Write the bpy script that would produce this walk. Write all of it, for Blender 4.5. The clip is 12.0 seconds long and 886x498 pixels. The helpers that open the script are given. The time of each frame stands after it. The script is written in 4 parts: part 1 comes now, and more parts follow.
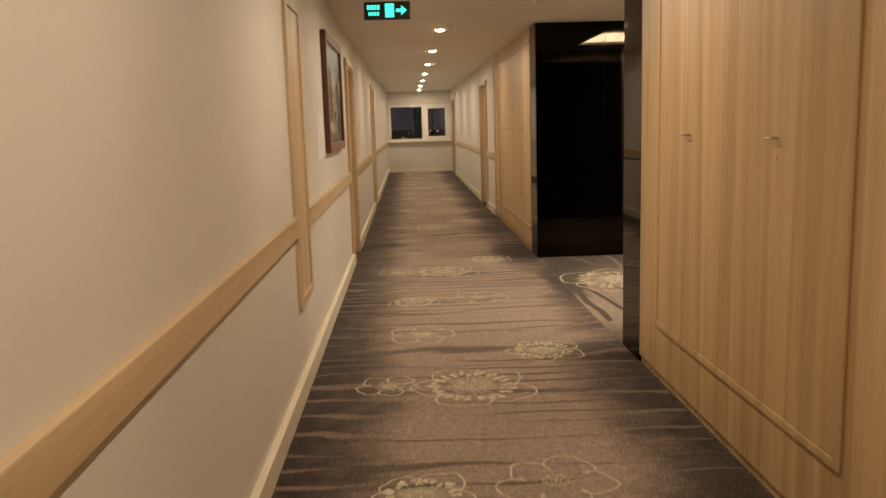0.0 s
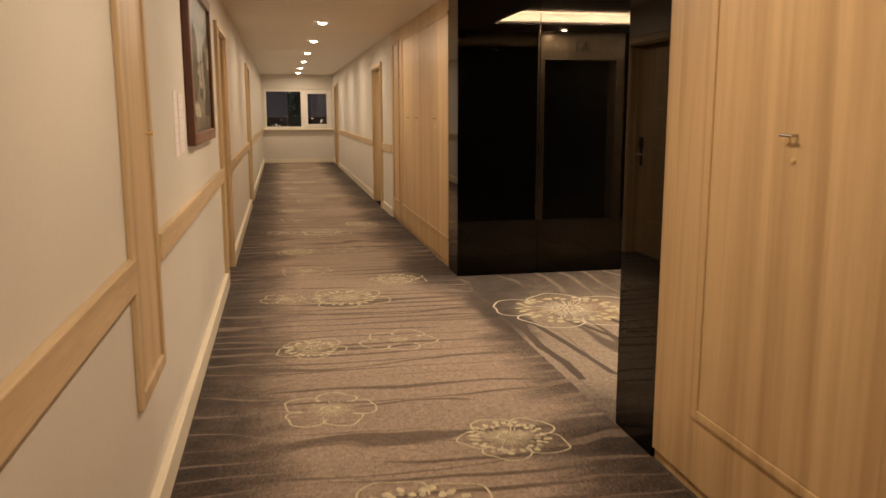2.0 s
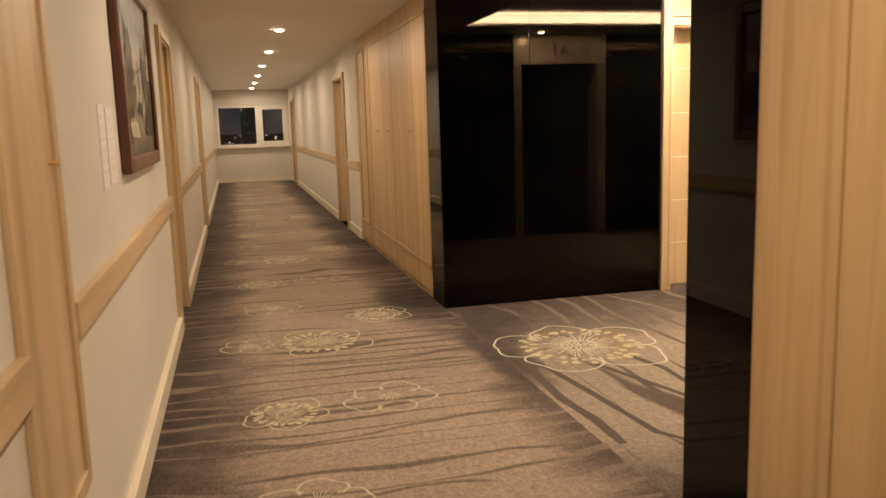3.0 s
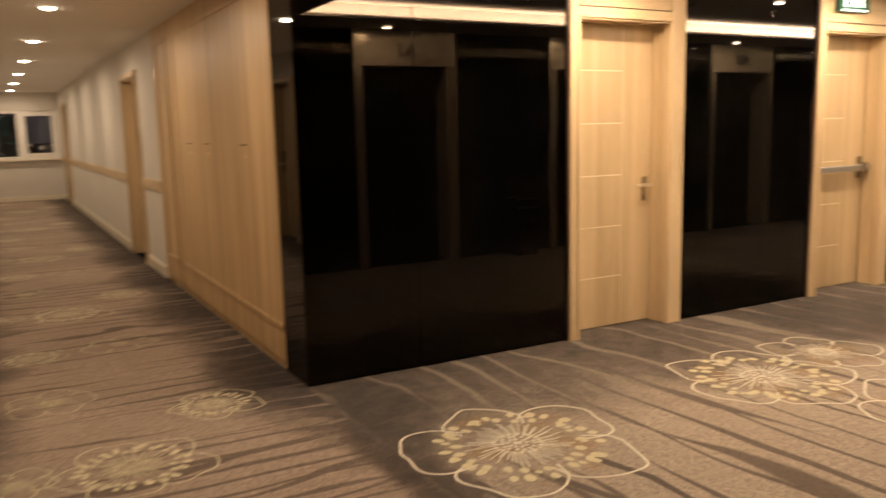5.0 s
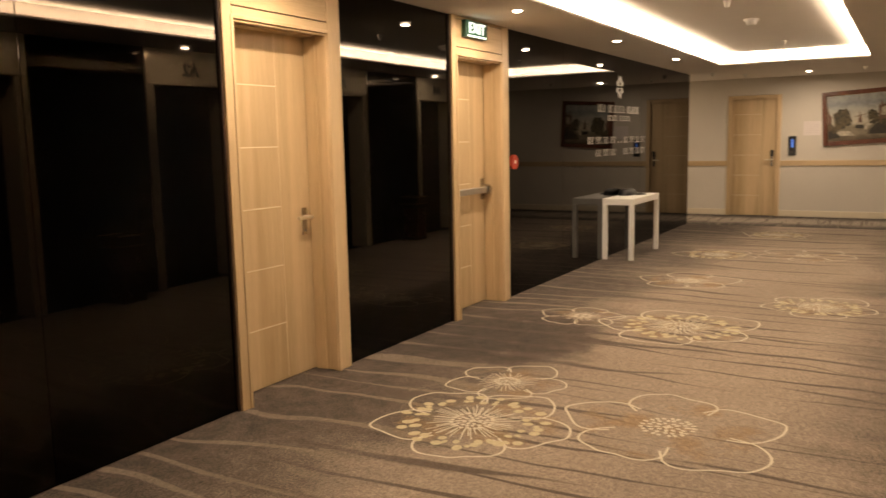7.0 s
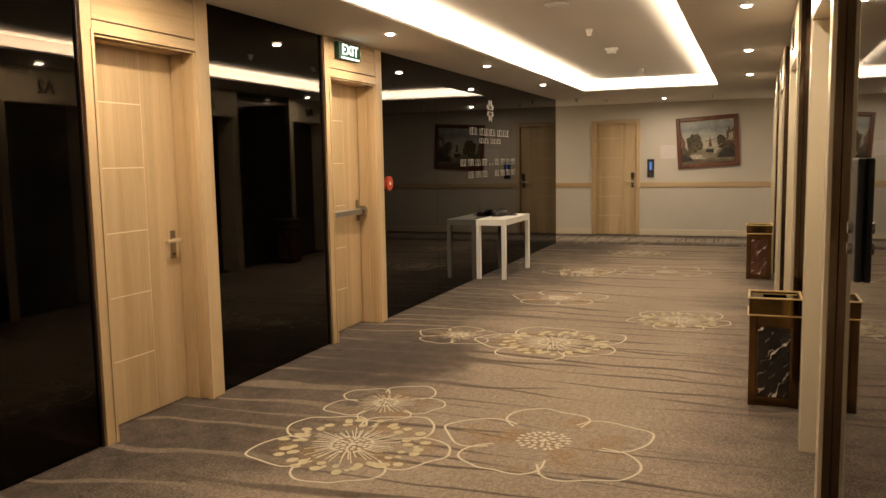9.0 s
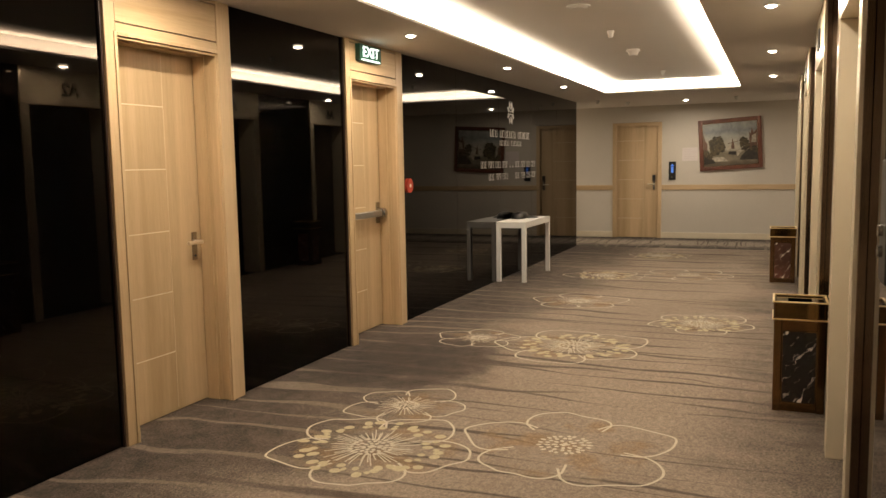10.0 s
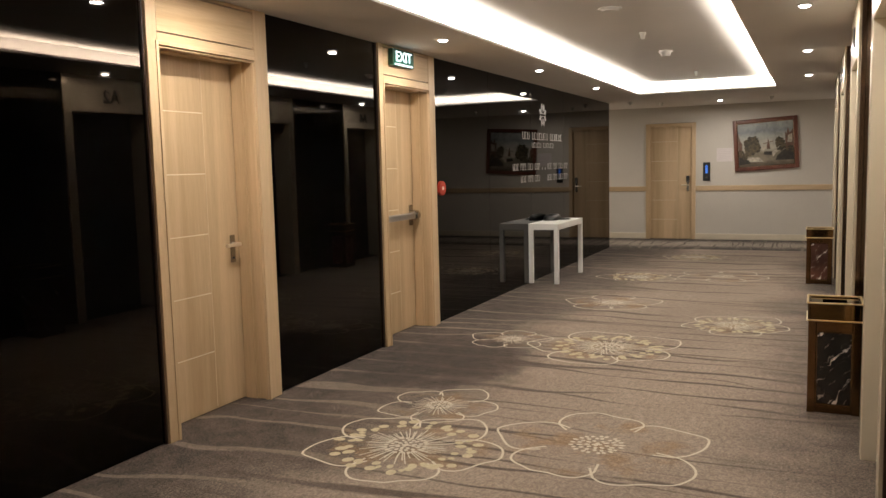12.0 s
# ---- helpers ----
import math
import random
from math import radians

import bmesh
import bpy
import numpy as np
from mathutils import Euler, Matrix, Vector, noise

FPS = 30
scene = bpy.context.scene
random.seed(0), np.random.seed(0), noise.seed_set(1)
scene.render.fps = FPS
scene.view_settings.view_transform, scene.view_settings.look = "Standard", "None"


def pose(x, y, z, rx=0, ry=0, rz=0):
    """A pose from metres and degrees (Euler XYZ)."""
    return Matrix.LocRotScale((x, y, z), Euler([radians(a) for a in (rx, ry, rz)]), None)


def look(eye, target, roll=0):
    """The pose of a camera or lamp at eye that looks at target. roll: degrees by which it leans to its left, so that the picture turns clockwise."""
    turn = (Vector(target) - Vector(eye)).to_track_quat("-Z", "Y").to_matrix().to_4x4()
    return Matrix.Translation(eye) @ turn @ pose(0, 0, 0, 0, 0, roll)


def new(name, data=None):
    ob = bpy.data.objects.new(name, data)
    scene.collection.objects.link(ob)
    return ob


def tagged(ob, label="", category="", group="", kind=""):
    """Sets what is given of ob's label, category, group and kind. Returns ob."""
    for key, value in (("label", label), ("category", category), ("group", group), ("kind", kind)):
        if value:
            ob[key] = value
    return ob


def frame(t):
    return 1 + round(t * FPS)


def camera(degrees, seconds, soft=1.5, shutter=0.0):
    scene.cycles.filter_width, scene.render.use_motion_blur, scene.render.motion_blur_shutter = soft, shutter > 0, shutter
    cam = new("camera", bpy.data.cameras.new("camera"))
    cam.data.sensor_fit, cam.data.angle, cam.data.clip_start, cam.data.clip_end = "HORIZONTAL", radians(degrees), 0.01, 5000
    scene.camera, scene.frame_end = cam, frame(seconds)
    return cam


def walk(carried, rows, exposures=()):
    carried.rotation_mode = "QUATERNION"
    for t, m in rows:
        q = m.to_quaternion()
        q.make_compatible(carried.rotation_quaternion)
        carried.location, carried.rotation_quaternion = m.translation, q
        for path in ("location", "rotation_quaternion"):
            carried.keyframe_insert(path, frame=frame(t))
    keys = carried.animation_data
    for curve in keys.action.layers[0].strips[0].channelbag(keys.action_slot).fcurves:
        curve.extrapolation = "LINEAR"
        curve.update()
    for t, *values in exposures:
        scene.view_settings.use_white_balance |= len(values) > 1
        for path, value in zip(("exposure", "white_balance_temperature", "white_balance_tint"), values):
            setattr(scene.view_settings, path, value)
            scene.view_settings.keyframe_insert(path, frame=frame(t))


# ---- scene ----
cam = camera(57.6, 12.0, shutter=0.5)
EXPOSURES = [(0.0, -0.18, 7200, 11), (1.0, -0.12, 7450, 14), (2.0, -0.10, 7600, 15), (2.5, -0.06, 7650, 15), (4.5, -0.34, 7700, 16), (5.5, -0.38, 7700, 16), (6.5, -0.56, 7850, 16), (7.5, -0.94, 8000, 16), (9.6, -0.94, 7250, 10), (10.4, -0.98, 6650, 10), (12.0, -0.98, 5950, 10)]
PATH = [
    (0, (0.605, 0.69, 1.485), (0.683, 2.665, 1.177), -1.7),
    (0.5, (0.594, 1.094, 1.472), (0.712, 3.071, 1.196), -1.7),
    (1, (0.548, 1.519, 1.46), (0.69, 3.492, 1.169), -0.3),
    (1.5, (0.469, 1.949, 1.463), (0.776, 3.899, 1.144), -1.1),
    (2, (0.464, 2.407, 1.47), (0.85, 4.34, 1.132), -0.1),
    (2.5, (0.427, 2.841, 1.456), (0.879, 4.766, 1.153), -1.1),
    (4.5, (0.525, 4.611, 1.505), (1.184, 6.469, 1.168), -0.8),
    (5, (0.489, 5.001, 1.480), (1.448, 6.731, 1.182), -1.3),
    (5.5, (0.524, 5.337, 1.479), (1.736, 6.900, 1.186), -1.0),
    (6, (0.616, 5.584, 1.489), (2.010, 6.990, 1.210), -1.1),
    (6.5, (0.676, 5.920, 1.446), (2.284, 7.081, 1.192), 0.4),
    (7, (0.618, 6.105, 1.504), (2.334, 7.096, 1.236), -1.2),
    (7.5, (0.590, 6.072, 1.504), (2.372, 6.943, 1.255), -0.8),
    (9.3, (0.615, 6.118, 1.488), (2.471, 6.828, 1.269), -1.1),
    (9.5, (0.613, 6.108, 1.482), (2.466, 6.830, 1.267), -1.2),
    (10, (0.628, 6.127, 1.491), (2.467, 6.886, 1.279), -1.0),
    (10.5, (0.593, 6.117, 1.494), (2.418, 6.908, 1.284), -1.0),
    (11, (0.577, 6.109, 1.498), (2.388, 6.932, 1.287), -1.1),
    (11.5, (0.569, 6.102, 1.497), (2.378, 6.930, 1.291), -1.2),
    (12, (0.568, 6.102, 1.496), (2.375, 6.935, 1.291), -1.4),
]
walk(cam, [(t, look(eye, target, roll)) for t, eye, target, roll in PATH], EXPOSURES)

# ---- world, light strengths ----
LAMP_COLOUR = (1.0, 0.865, 0.70)
CORRIDOR_W, LOBBY_W, COVE_W, PASSAGE_W = 20.3, 38.0, 142.0, 45.0
world = bpy.data.worlds.new("night")
scene.world = world
world.use_nodes = True
world.node_tree.nodes["Background"].inputs["Color"].default_value = (0.026, 0.026, 0.034, 1)
world.node_tree.nodes["Background"].inputs["Strength"].default_value = 1.0

# ---- helpers of this scene ----
ROOM_Z = 2.5
WALL_W, WALL_E, WALL_N, WALL_S, WALL_F, END_Y = -0.035, 1.98, 9.34, 5.82, 16.375, 26.2
LOBBY_END = 14.58


def box(bm, x0, x1, y0, y1, z0, z1, bevel=0.0, mi=0):
    vs = [bm.verts.new((x, y, z)) for x in (x0, x1) for y in (y0, y1) for z in (z0, z1)]
    fs = [bm.faces.new([vs[i] for i in q]) for q in ((0, 1, 3, 2), (4, 6, 7, 5), (0, 4, 5, 1), (2, 3, 7, 6), (0, 2, 6, 4), (1, 5, 7, 3))]
    for f in fs:
        f.material_index = mi
    if bevel:
        bmesh.ops.bevel(bm, geom=list({e for f in fs for e in f.edges}), offset=bevel, segments=2, affect="EDGES", profile=0.6)
    return bm


def boxes(*rows, bevel=0.0):
    bm = bmesh.new()
    for r in rows:
        box(bm, *r, bevel=bevel)
    return bm


def cyl(bm, c, r, h, axis="z", seg=24, r2=None, mi=0):
    turn = {"z": Matrix(), "y": Matrix.Rotation(radians(90), 4, "X"), "x": Matrix.Rotation(radians(90), 4, "Y")}[axis]
    made = bmesh.ops.create_cone(bm, cap_ends=True, segments=seg, radius1=r, radius2=r if r2 is None else r2, depth=h, matrix=Matrix.Translation(c) @ turn)
    for f in {f for v in made["verts"] for f in v.link_faces}:
        f.material_index = mi
    return bm


def finish(bm, name, materials, smooth=False):
    bmesh.ops.recalc_face_normals(bm, faces=bm.faces)
    me = bpy.data.meshes.new(name)
    bm.to_mesh(me)
    bm.free()
    for m in materials if isinstance(materials, (list, tuple)) else [materials]:
        me.materials.append(m)
    if smooth:
        me.shade_smooth()
        me.set_sharp_from_angle(angle=radians(40))
    return me


def part(name, bm, material, parent, label="", smooth=False):
    ob = new(name, finish(bm, name, material, smooth))
    ob.parent = parent
    return tagged(ob, label)


def thing(name, label, category, group="", kind="", m=None):
    ob = new(name)
    if m is not None:
        ob.matrix_basis = m
    return tagged(ob, label, category, group, kind)


def solid(name, bm, material, label, category, kind="structure", group="", smooth=False):
    return tagged(new(name, finish(bm, name, material, smooth)), label, category, group, kind)


# ---- materials ----
def nodes(name):
    m = bpy.data.materials.new(name)
    m.use_nodes = True
    nt = m.node_tree
    return m, nt, nt.nodes["Principled BSDF"]


def link(nt, a, b):
    nt.links.new(a, b)


def node(nt, kind, **sets):
    n = nt.nodes.new(kind)
    for k, v in sets.items():
        if k in n.inputs:
            n.inputs[k].default_value = v
    return n


def coords(nt, scale=(1, 1, 1), rot=0.0):
    tc = nt.nodes.new("ShaderNodeTexCoord")
    mp = nt.nodes.new("ShaderNodeMapping")
    mp.inputs["Scale"].default_value = scale
    mp.inputs["Rotation"].default_value = (0, 0, radians(rot))
    link(nt, tc.outputs["Object"], mp.inputs["Vector"])
    return mp.outputs["Vector"]


def ramp(nt, fac, stops):
    r = nt.nodes.new("ShaderNodeValToRGB")
    el = r.color_ramp.elements
    while len(el) < len(stops):
        el.new(0.5)
    for e, (p, c) in zip(el, stops):
        e.position, e.color = p, (*c, 1) if len(c) == 3 else c
    link(nt, fac, r.inputs["Fac"])
    return r.outputs["Color"]


def noisy(nt, vec, scale, detail=4.0, rough=0.55, distortion=0.0):
    n = node(nt, "ShaderNodeTexNoise", Scale=scale, Detail=detail, Roughness=rough, Distortion=distortion)
    link(nt, vec, n.inputs["Vector"])
    return n.outputs["Fac"]


def mixed(nt, fac, a, b, blend="MIX"):
    n = nt.nodes.new("ShaderNodeMix")
    n.data_type, n.blend_type = "RGBA", blend
    for value, sock in ((fac, n.inputs[0]), (a, n.inputs[6]), (b, n.inputs[7])):
        if isinstance(value, bpy.types.NodeSocket):
            link(nt, value, sock)
        else:
            sock.default_value = value if isinstance(value, float) else (*value, 1)
    return n.outputs[2]


def maths(nt, op, a, b=0.0):
    n = nt.nodes.new("ShaderNodeMath")
    n.operation = op
    for value, sock in ((a, n.inputs[0]), (b, n.inputs[1])):
        if isinstance(value, bpy.types.NodeSocket):
            link(nt, value, sock)
        else:
            sock.default_value = value
    return n.outputs[0]


def bump(nt, bsdf, height, strength=0.2, distance=0.002):
    b = node(nt, "ShaderNodeBump", Strength=strength, Distance=distance)
    link(nt, height, b.inputs["Height"])
    link(nt, b.outputs["Normal"], bsdf.inputs["Normal"])


def plain(name, colour, rough=0.5, metal=0.0, var=0.06, scale=6.0, grain=0.0, ior=1.5):
    m, nt, b = nodes(name)
    v = coords(nt)
    n = noisy(nt, v, scale)
    lo, hi = tuple(max(0, c * (1 - var)) for c in colour), tuple(min(1, c * (1 + var)) for c in colour)
    link(nt, ramp(nt, n, [(0.3, lo), (0.7, hi)]), b.inputs["Base Color"])
    b.inputs["Roughness"].default_value, b.inputs["Metallic"].default_value, b.inputs["IOR"].default_value = rough, metal, ior
    if grain:
        bump(nt, b, noisy(nt, v, 300.0, 2.0), grain, 0.001)
    return m


def wood(name, dark, light, rough=0.38, across=(1, 1, 0.045), broad_scale=4.2):
    m, nt, b = nodes(name)
    v = coords(nt, across)
    broad = noisy(nt, v, broad_scale, 3.0, 0.5, 1.1)
    fine = noisy(nt, v, 60.0, 5.0, 0.65, 0.2)
    pores = noisy(nt, v, 240.0, 2.0, 0.5)
    c = ramp(nt, broad, [(0.36, dark), (0.5, tuple((d + l) / 2 for d, l in zip(dark, light))), (0.64, light)])
    c = mixed(nt, 0.20, c, ramp(nt, fine, [(0.25, tuple(x * 0.8 for x in dark)), (0.75, tuple(min(1, x * 1.05) for x in light))]))
    c = mixed(nt, 0.16, c, ramp(nt, pores, [(0.3, (0.55, 0.55, 0.55)), (0.6, (1, 1, 1))]), "MULTIPLY")
    link(nt, c, b.inputs["Base Color"])
    link(nt, ramp(nt, fine, [(0.2, (rough + 0.1,) * 3), (0.8, (rough - 0.06,) * 3)]), b.inputs["Roughness"])
    bump(nt, b, pores, 0.12, 0.0006)
    return m


def glow(name, colour, strength):
    m = bpy.data.materials.new(name)
    m.use_nodes = True
    nt = m.node_tree
    nt.nodes.remove(nt.nodes["Principled BSDF"])
    e = node(nt, "ShaderNodeEmission", Strength=strength, Color=(*colour, 1))
    link(nt, e.outputs[0], nt.nodes["Material Output"].inputs["Surface"])
    return m


def wallpaper(name, colour):
    m, nt, b = nodes(name)
    v = coords(nt)
    broad = noisy(nt, v, 0.9, 3.0)
    weave = noisy(nt, coords(nt, (1, 1, 0.12)), 170.0, 3.0, 0.6)
    cross = noisy(nt, coords(nt, (0.15, 0.15, 1)), 200.0, 2.0, 0.5)
    c = ramp(nt, broad, [(0.3, tuple(x * 0.95 for x in colour)), (0.7, tuple(min(1, x * 1.03) for x in colour))])
    c = mixed(nt, 0.16, c, ramp(nt, weave, [(0.3, (0.6, 0.6, 0.6)), (0.7, (1, 1, 1))]), "MULTIPLY")
    link(nt, c, b.inputs["Base Color"])
    b.inputs["Roughness"].default_value = 0.62
    bump(nt, b, maths(nt, "ADD", weave, cross), 0.2, 0.0008)
    return m


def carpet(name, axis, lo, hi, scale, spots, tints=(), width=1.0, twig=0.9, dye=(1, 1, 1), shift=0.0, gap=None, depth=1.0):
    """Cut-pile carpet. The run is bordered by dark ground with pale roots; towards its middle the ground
    turns pale and the roots become dark twigs. axis: the way across the run, from lo to hi; scale: of the pattern;
    spots: ragged dark patches;
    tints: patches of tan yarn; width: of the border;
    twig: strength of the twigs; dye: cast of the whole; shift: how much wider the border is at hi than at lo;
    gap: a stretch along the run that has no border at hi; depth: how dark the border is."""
    m, nt, b = nodes(name)
    v = coords(nt)
    sep = nt.nodes.new("ShaderNodeSeparateXYZ")
    link(nt, v, sep.inputs[0])
    across, along = (sep.outputs["X"], sep.outputs["Y"]) if axis == "x" else (sep.outputs["Y"], sep.outputs["X"])
    mp = node(nt, "ShaderNodeMapping")
    mp.inputs["Scale"].default_value = (0.42 / scale, 1.0 / scale, 1) if axis == "x" else (1.0 / scale, 0.42 / scale, 1)
    link(nt, v, mp.inputs["Vector"])
    w = mp.outputs["Vector"]

    def off(a, sx, sy):
        q = node(nt, "ShaderNodeMapping")
        q.inputs["Location"].default_value = (sx, sy, a)
        link(nt, w, q.inputs["Vector"])
        return q.outputs["Vector"]

    def lines(period, swing, seed, freq):
        bend = noisy(nt, off(seed, seed * 2.3, seed * 1.1), freq, 3.0, 0.5)
        y = maths(nt, "ADD", maths(nt, "MULTIPLY", along, 1.0 / (period * scale)), maths(nt, "MULTIPLY", bend, swing))
        return maths(nt, "MULTIPLY", maths(nt, "ABSOLUTE", maths(nt, "SUBTRACT", maths(nt, "FRACT", y), 0.5)), 2.0)

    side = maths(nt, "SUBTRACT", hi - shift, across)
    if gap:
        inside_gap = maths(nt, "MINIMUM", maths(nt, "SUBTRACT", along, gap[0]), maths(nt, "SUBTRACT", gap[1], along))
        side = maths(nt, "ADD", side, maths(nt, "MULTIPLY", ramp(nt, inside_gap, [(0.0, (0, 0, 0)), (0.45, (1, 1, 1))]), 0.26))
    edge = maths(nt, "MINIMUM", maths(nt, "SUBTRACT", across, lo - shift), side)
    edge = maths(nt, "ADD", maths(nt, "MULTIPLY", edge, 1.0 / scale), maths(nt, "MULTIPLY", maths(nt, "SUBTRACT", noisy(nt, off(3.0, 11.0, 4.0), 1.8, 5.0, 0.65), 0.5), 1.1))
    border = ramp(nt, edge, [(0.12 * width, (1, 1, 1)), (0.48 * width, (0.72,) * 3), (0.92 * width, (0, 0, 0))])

    def strokes(field, level, seed, gap):
        gate = maths(nt, "MULTIPLY", maths(nt, "SUBTRACT", noisy(nt, off(seed, 2.0, seed), 1.2, 2.0), gap), 0.95)
        over = maths(nt, "SUBTRACT", field, maths(nt, "ADD", gate, level))
        return ramp(nt, maths(nt, "ADD", maths(nt, "MULTIPLY", over, 5.0), 0.5), [(0.35, (0, 0, 0)), (0.75, (1, 1, 1))])

    twigs = maths(nt, "MAXIMUM", strokes(lines(0.215, 2.6, 1.7, 0.9), 0.885, 8.0, 0.45), strokes(lines(0.43, 2.8, 6.1, 0.75), 0.90, 5.0, 0.46))
    roots = strokes(lines(0.26, 3.8, 4.4, 1.0), 0.875, 2.5, 0.50)
    tone = noisy(nt, v, 0.8, 3.0, 0.5)
    pale = ramp(nt, tone, [(0.3, (0.405, 0.345, 0.284)), (0.7, (0.515, 0.443, 0.366))])
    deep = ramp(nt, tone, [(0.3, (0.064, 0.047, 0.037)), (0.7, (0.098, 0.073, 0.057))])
    ragged = maths(nt, "SUBTRACT", noisy(nt, v, 4.5, 5.0, 0.6), 0.5)
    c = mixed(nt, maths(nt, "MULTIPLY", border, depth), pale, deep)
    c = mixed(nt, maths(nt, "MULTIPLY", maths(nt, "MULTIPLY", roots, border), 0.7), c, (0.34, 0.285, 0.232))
    c = mixed(nt, maths(nt, "MULTIPLY", maths(nt, "MULTIPLY", twigs, maths(nt, "SUBTRACT", 1.0, maths(nt, "MULTIPLY", border, 0.9))), twig), c, (0.088, 0.060, 0.043))
    if tints:
        patch = ramp(nt, noisy(nt, v, 4.2, 3.0, 0.55), [(0.47, (0, 0, 0)), (0.62, (0.7,) * 3)])
        near = None
        for cx, cy, r in tints:
            dx = maths(nt, "MULTIPLY", maths(nt, "SUBTRACT", sep.outputs["X"], cx), 1 / r)
            dy = maths(nt, "MULTIPLY", maths(nt, "SUBTRACT", sep.outputs["Y"], cy), 1 / r)
            d = maths(nt, "ADD", maths(nt, "MULTIPLY", dx, dx), maths(nt, "MULTIPLY", dy, dy))
            near = d if near is None else maths(nt, "MINIMUM", near, d)
        inside = ramp(nt, near, [(0.55, (1, 1, 1)), (0.85, (0, 0, 0))])
        c = mixed(nt, maths(nt, "MULTIPLY", patch, inside), c, (0.42, 0.285, 0.155))
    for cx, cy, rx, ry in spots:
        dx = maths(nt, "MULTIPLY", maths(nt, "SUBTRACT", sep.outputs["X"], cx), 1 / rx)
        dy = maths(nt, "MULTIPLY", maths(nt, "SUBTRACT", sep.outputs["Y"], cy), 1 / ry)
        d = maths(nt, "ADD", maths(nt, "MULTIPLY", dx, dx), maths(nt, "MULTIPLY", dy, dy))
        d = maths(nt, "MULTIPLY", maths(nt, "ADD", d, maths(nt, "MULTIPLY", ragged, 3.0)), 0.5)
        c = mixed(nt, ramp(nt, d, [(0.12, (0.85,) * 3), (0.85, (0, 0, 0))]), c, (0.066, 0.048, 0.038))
    mottle = noisy(nt, v, 22.0, 7.0, 0.7)
    grain = noisy(nt, v, 85.0, 3.0, 0.75)
    speck = noisy(nt, v, 40.0, 3.0, 0.7)
    pile = noisy(nt, v, 340.0, 2.0, 0.7)
    c = mixed(nt, 0.6, c, ramp(nt, mottle, [(0.34, (0.55, 0.54, 0.53)), (0.64, (1.0, 1.0, 1.0))]), "MULTIPLY")
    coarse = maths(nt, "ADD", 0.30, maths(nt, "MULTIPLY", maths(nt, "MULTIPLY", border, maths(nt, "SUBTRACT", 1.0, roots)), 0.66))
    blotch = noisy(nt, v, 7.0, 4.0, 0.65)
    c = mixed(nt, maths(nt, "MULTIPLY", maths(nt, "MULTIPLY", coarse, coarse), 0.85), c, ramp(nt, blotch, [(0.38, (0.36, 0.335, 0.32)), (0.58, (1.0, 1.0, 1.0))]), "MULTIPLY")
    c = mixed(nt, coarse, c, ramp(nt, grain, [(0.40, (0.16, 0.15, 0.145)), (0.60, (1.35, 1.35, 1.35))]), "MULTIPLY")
    c = mixed(nt, 0.6, c, ramp(nt, speck, [(0.36, (0.50, 0.49, 0.48)), (0.60, (1.0, 1.0, 1.0))]), "MULTIPLY")
    c = mixed(nt, 0.4, c, ramp(nt, pile, [(0.3, (0.5, 0.5, 0.5)), (0.7, (1.0, 1.0, 1.0))]), "MULTIPLY")
    c = mixed(nt, 1.0, c, dye, "MULTIPLY")
    link(nt, c, b.inputs["Base Color"])
    b.inputs["Roughness"].default_value = 0.95
    b.inputs["Specular IOR Level"].default_value = 0.12
    b.inputs["Sheen Weight"].default_value = 0.10
    bump(nt, b, maths(nt, "ADD", pile, grain), 0.6, 0.004)
    return m


def marble(name, dark=(0.008, 0.007, 0.006), light=(0.022, 0.014, 0.011)):
    m, nt, b = nodes(name)
    v = coords(nt, (1, 1, 1))
    warp = node(nt, "ShaderNodeTexNoise", Scale=5.0, Detail=4.0)
    link(nt, v, warp.inputs["Vector"])
    sep = nt.nodes.new("ShaderNodeSeparateXYZ")
    link(nt, v, sep.inputs[0])
    drift = maths(nt, "MULTIPLY", noisy(nt, v, 9.0, 4.0, 0.6), 0.9)
    rise = maths(nt, "ADD", maths(nt, "MULTIPLY", sep.outputs["Z"], 4.2), maths(nt, "MULTIPLY", maths(nt, "ADD", sep.outputs["X"], sep.outputs["Y"]), 4.6))
    away = maths(nt, "ABSOLUTE", maths(nt, "SUBTRACT", maths(nt, "FRACT", maths(nt, "ADD", rise, drift)), 0.5))
    thick = maths(nt, "MULTIPLY", maths(nt, "SUBTRACT", noisy(nt, v, 12.0, 3.0), 0.38), 0.22)
    vein = ramp(nt, maths(nt, "SUBTRACT", thick, away), [(0.0, (0, 0, 0)), (0.02, (1, 1, 1))])
    rise2 = maths(nt, "ADD", maths(nt, "MULTIPLY", rise, 2.7), maths(nt, "MULTIPLY", noisy(nt, v, 17.0, 4.0, 0.6), 1.3))
    away2 = maths(nt, "ABSOLUTE", maths(nt, "SUBTRACT", maths(nt, "FRACT", rise2), 0.5))
    thick2 = maths(nt, "MULTIPLY", maths(nt, "SUBTRACT", noisy(nt, v, 21.0, 3.0), 0.47), 0.30)
    fine = ramp(nt, maths(nt, "SUBTRACT", thick2, away2), [(0.0, (0, 0, 0)), (0.03, (0.45,) * 3)])
    ground = ramp(nt, warp.outputs["Fac"], [(0.35, dark), (0.7, light)])
    c = mixed(nt, maths(nt, "MAXIMUM", vein, fine), ground, (0.62, 0.53, 0.47))
    link(nt, c, b.inputs["Base Color"])
    b.inputs["Roughness"].default_value = 0.12
    return m


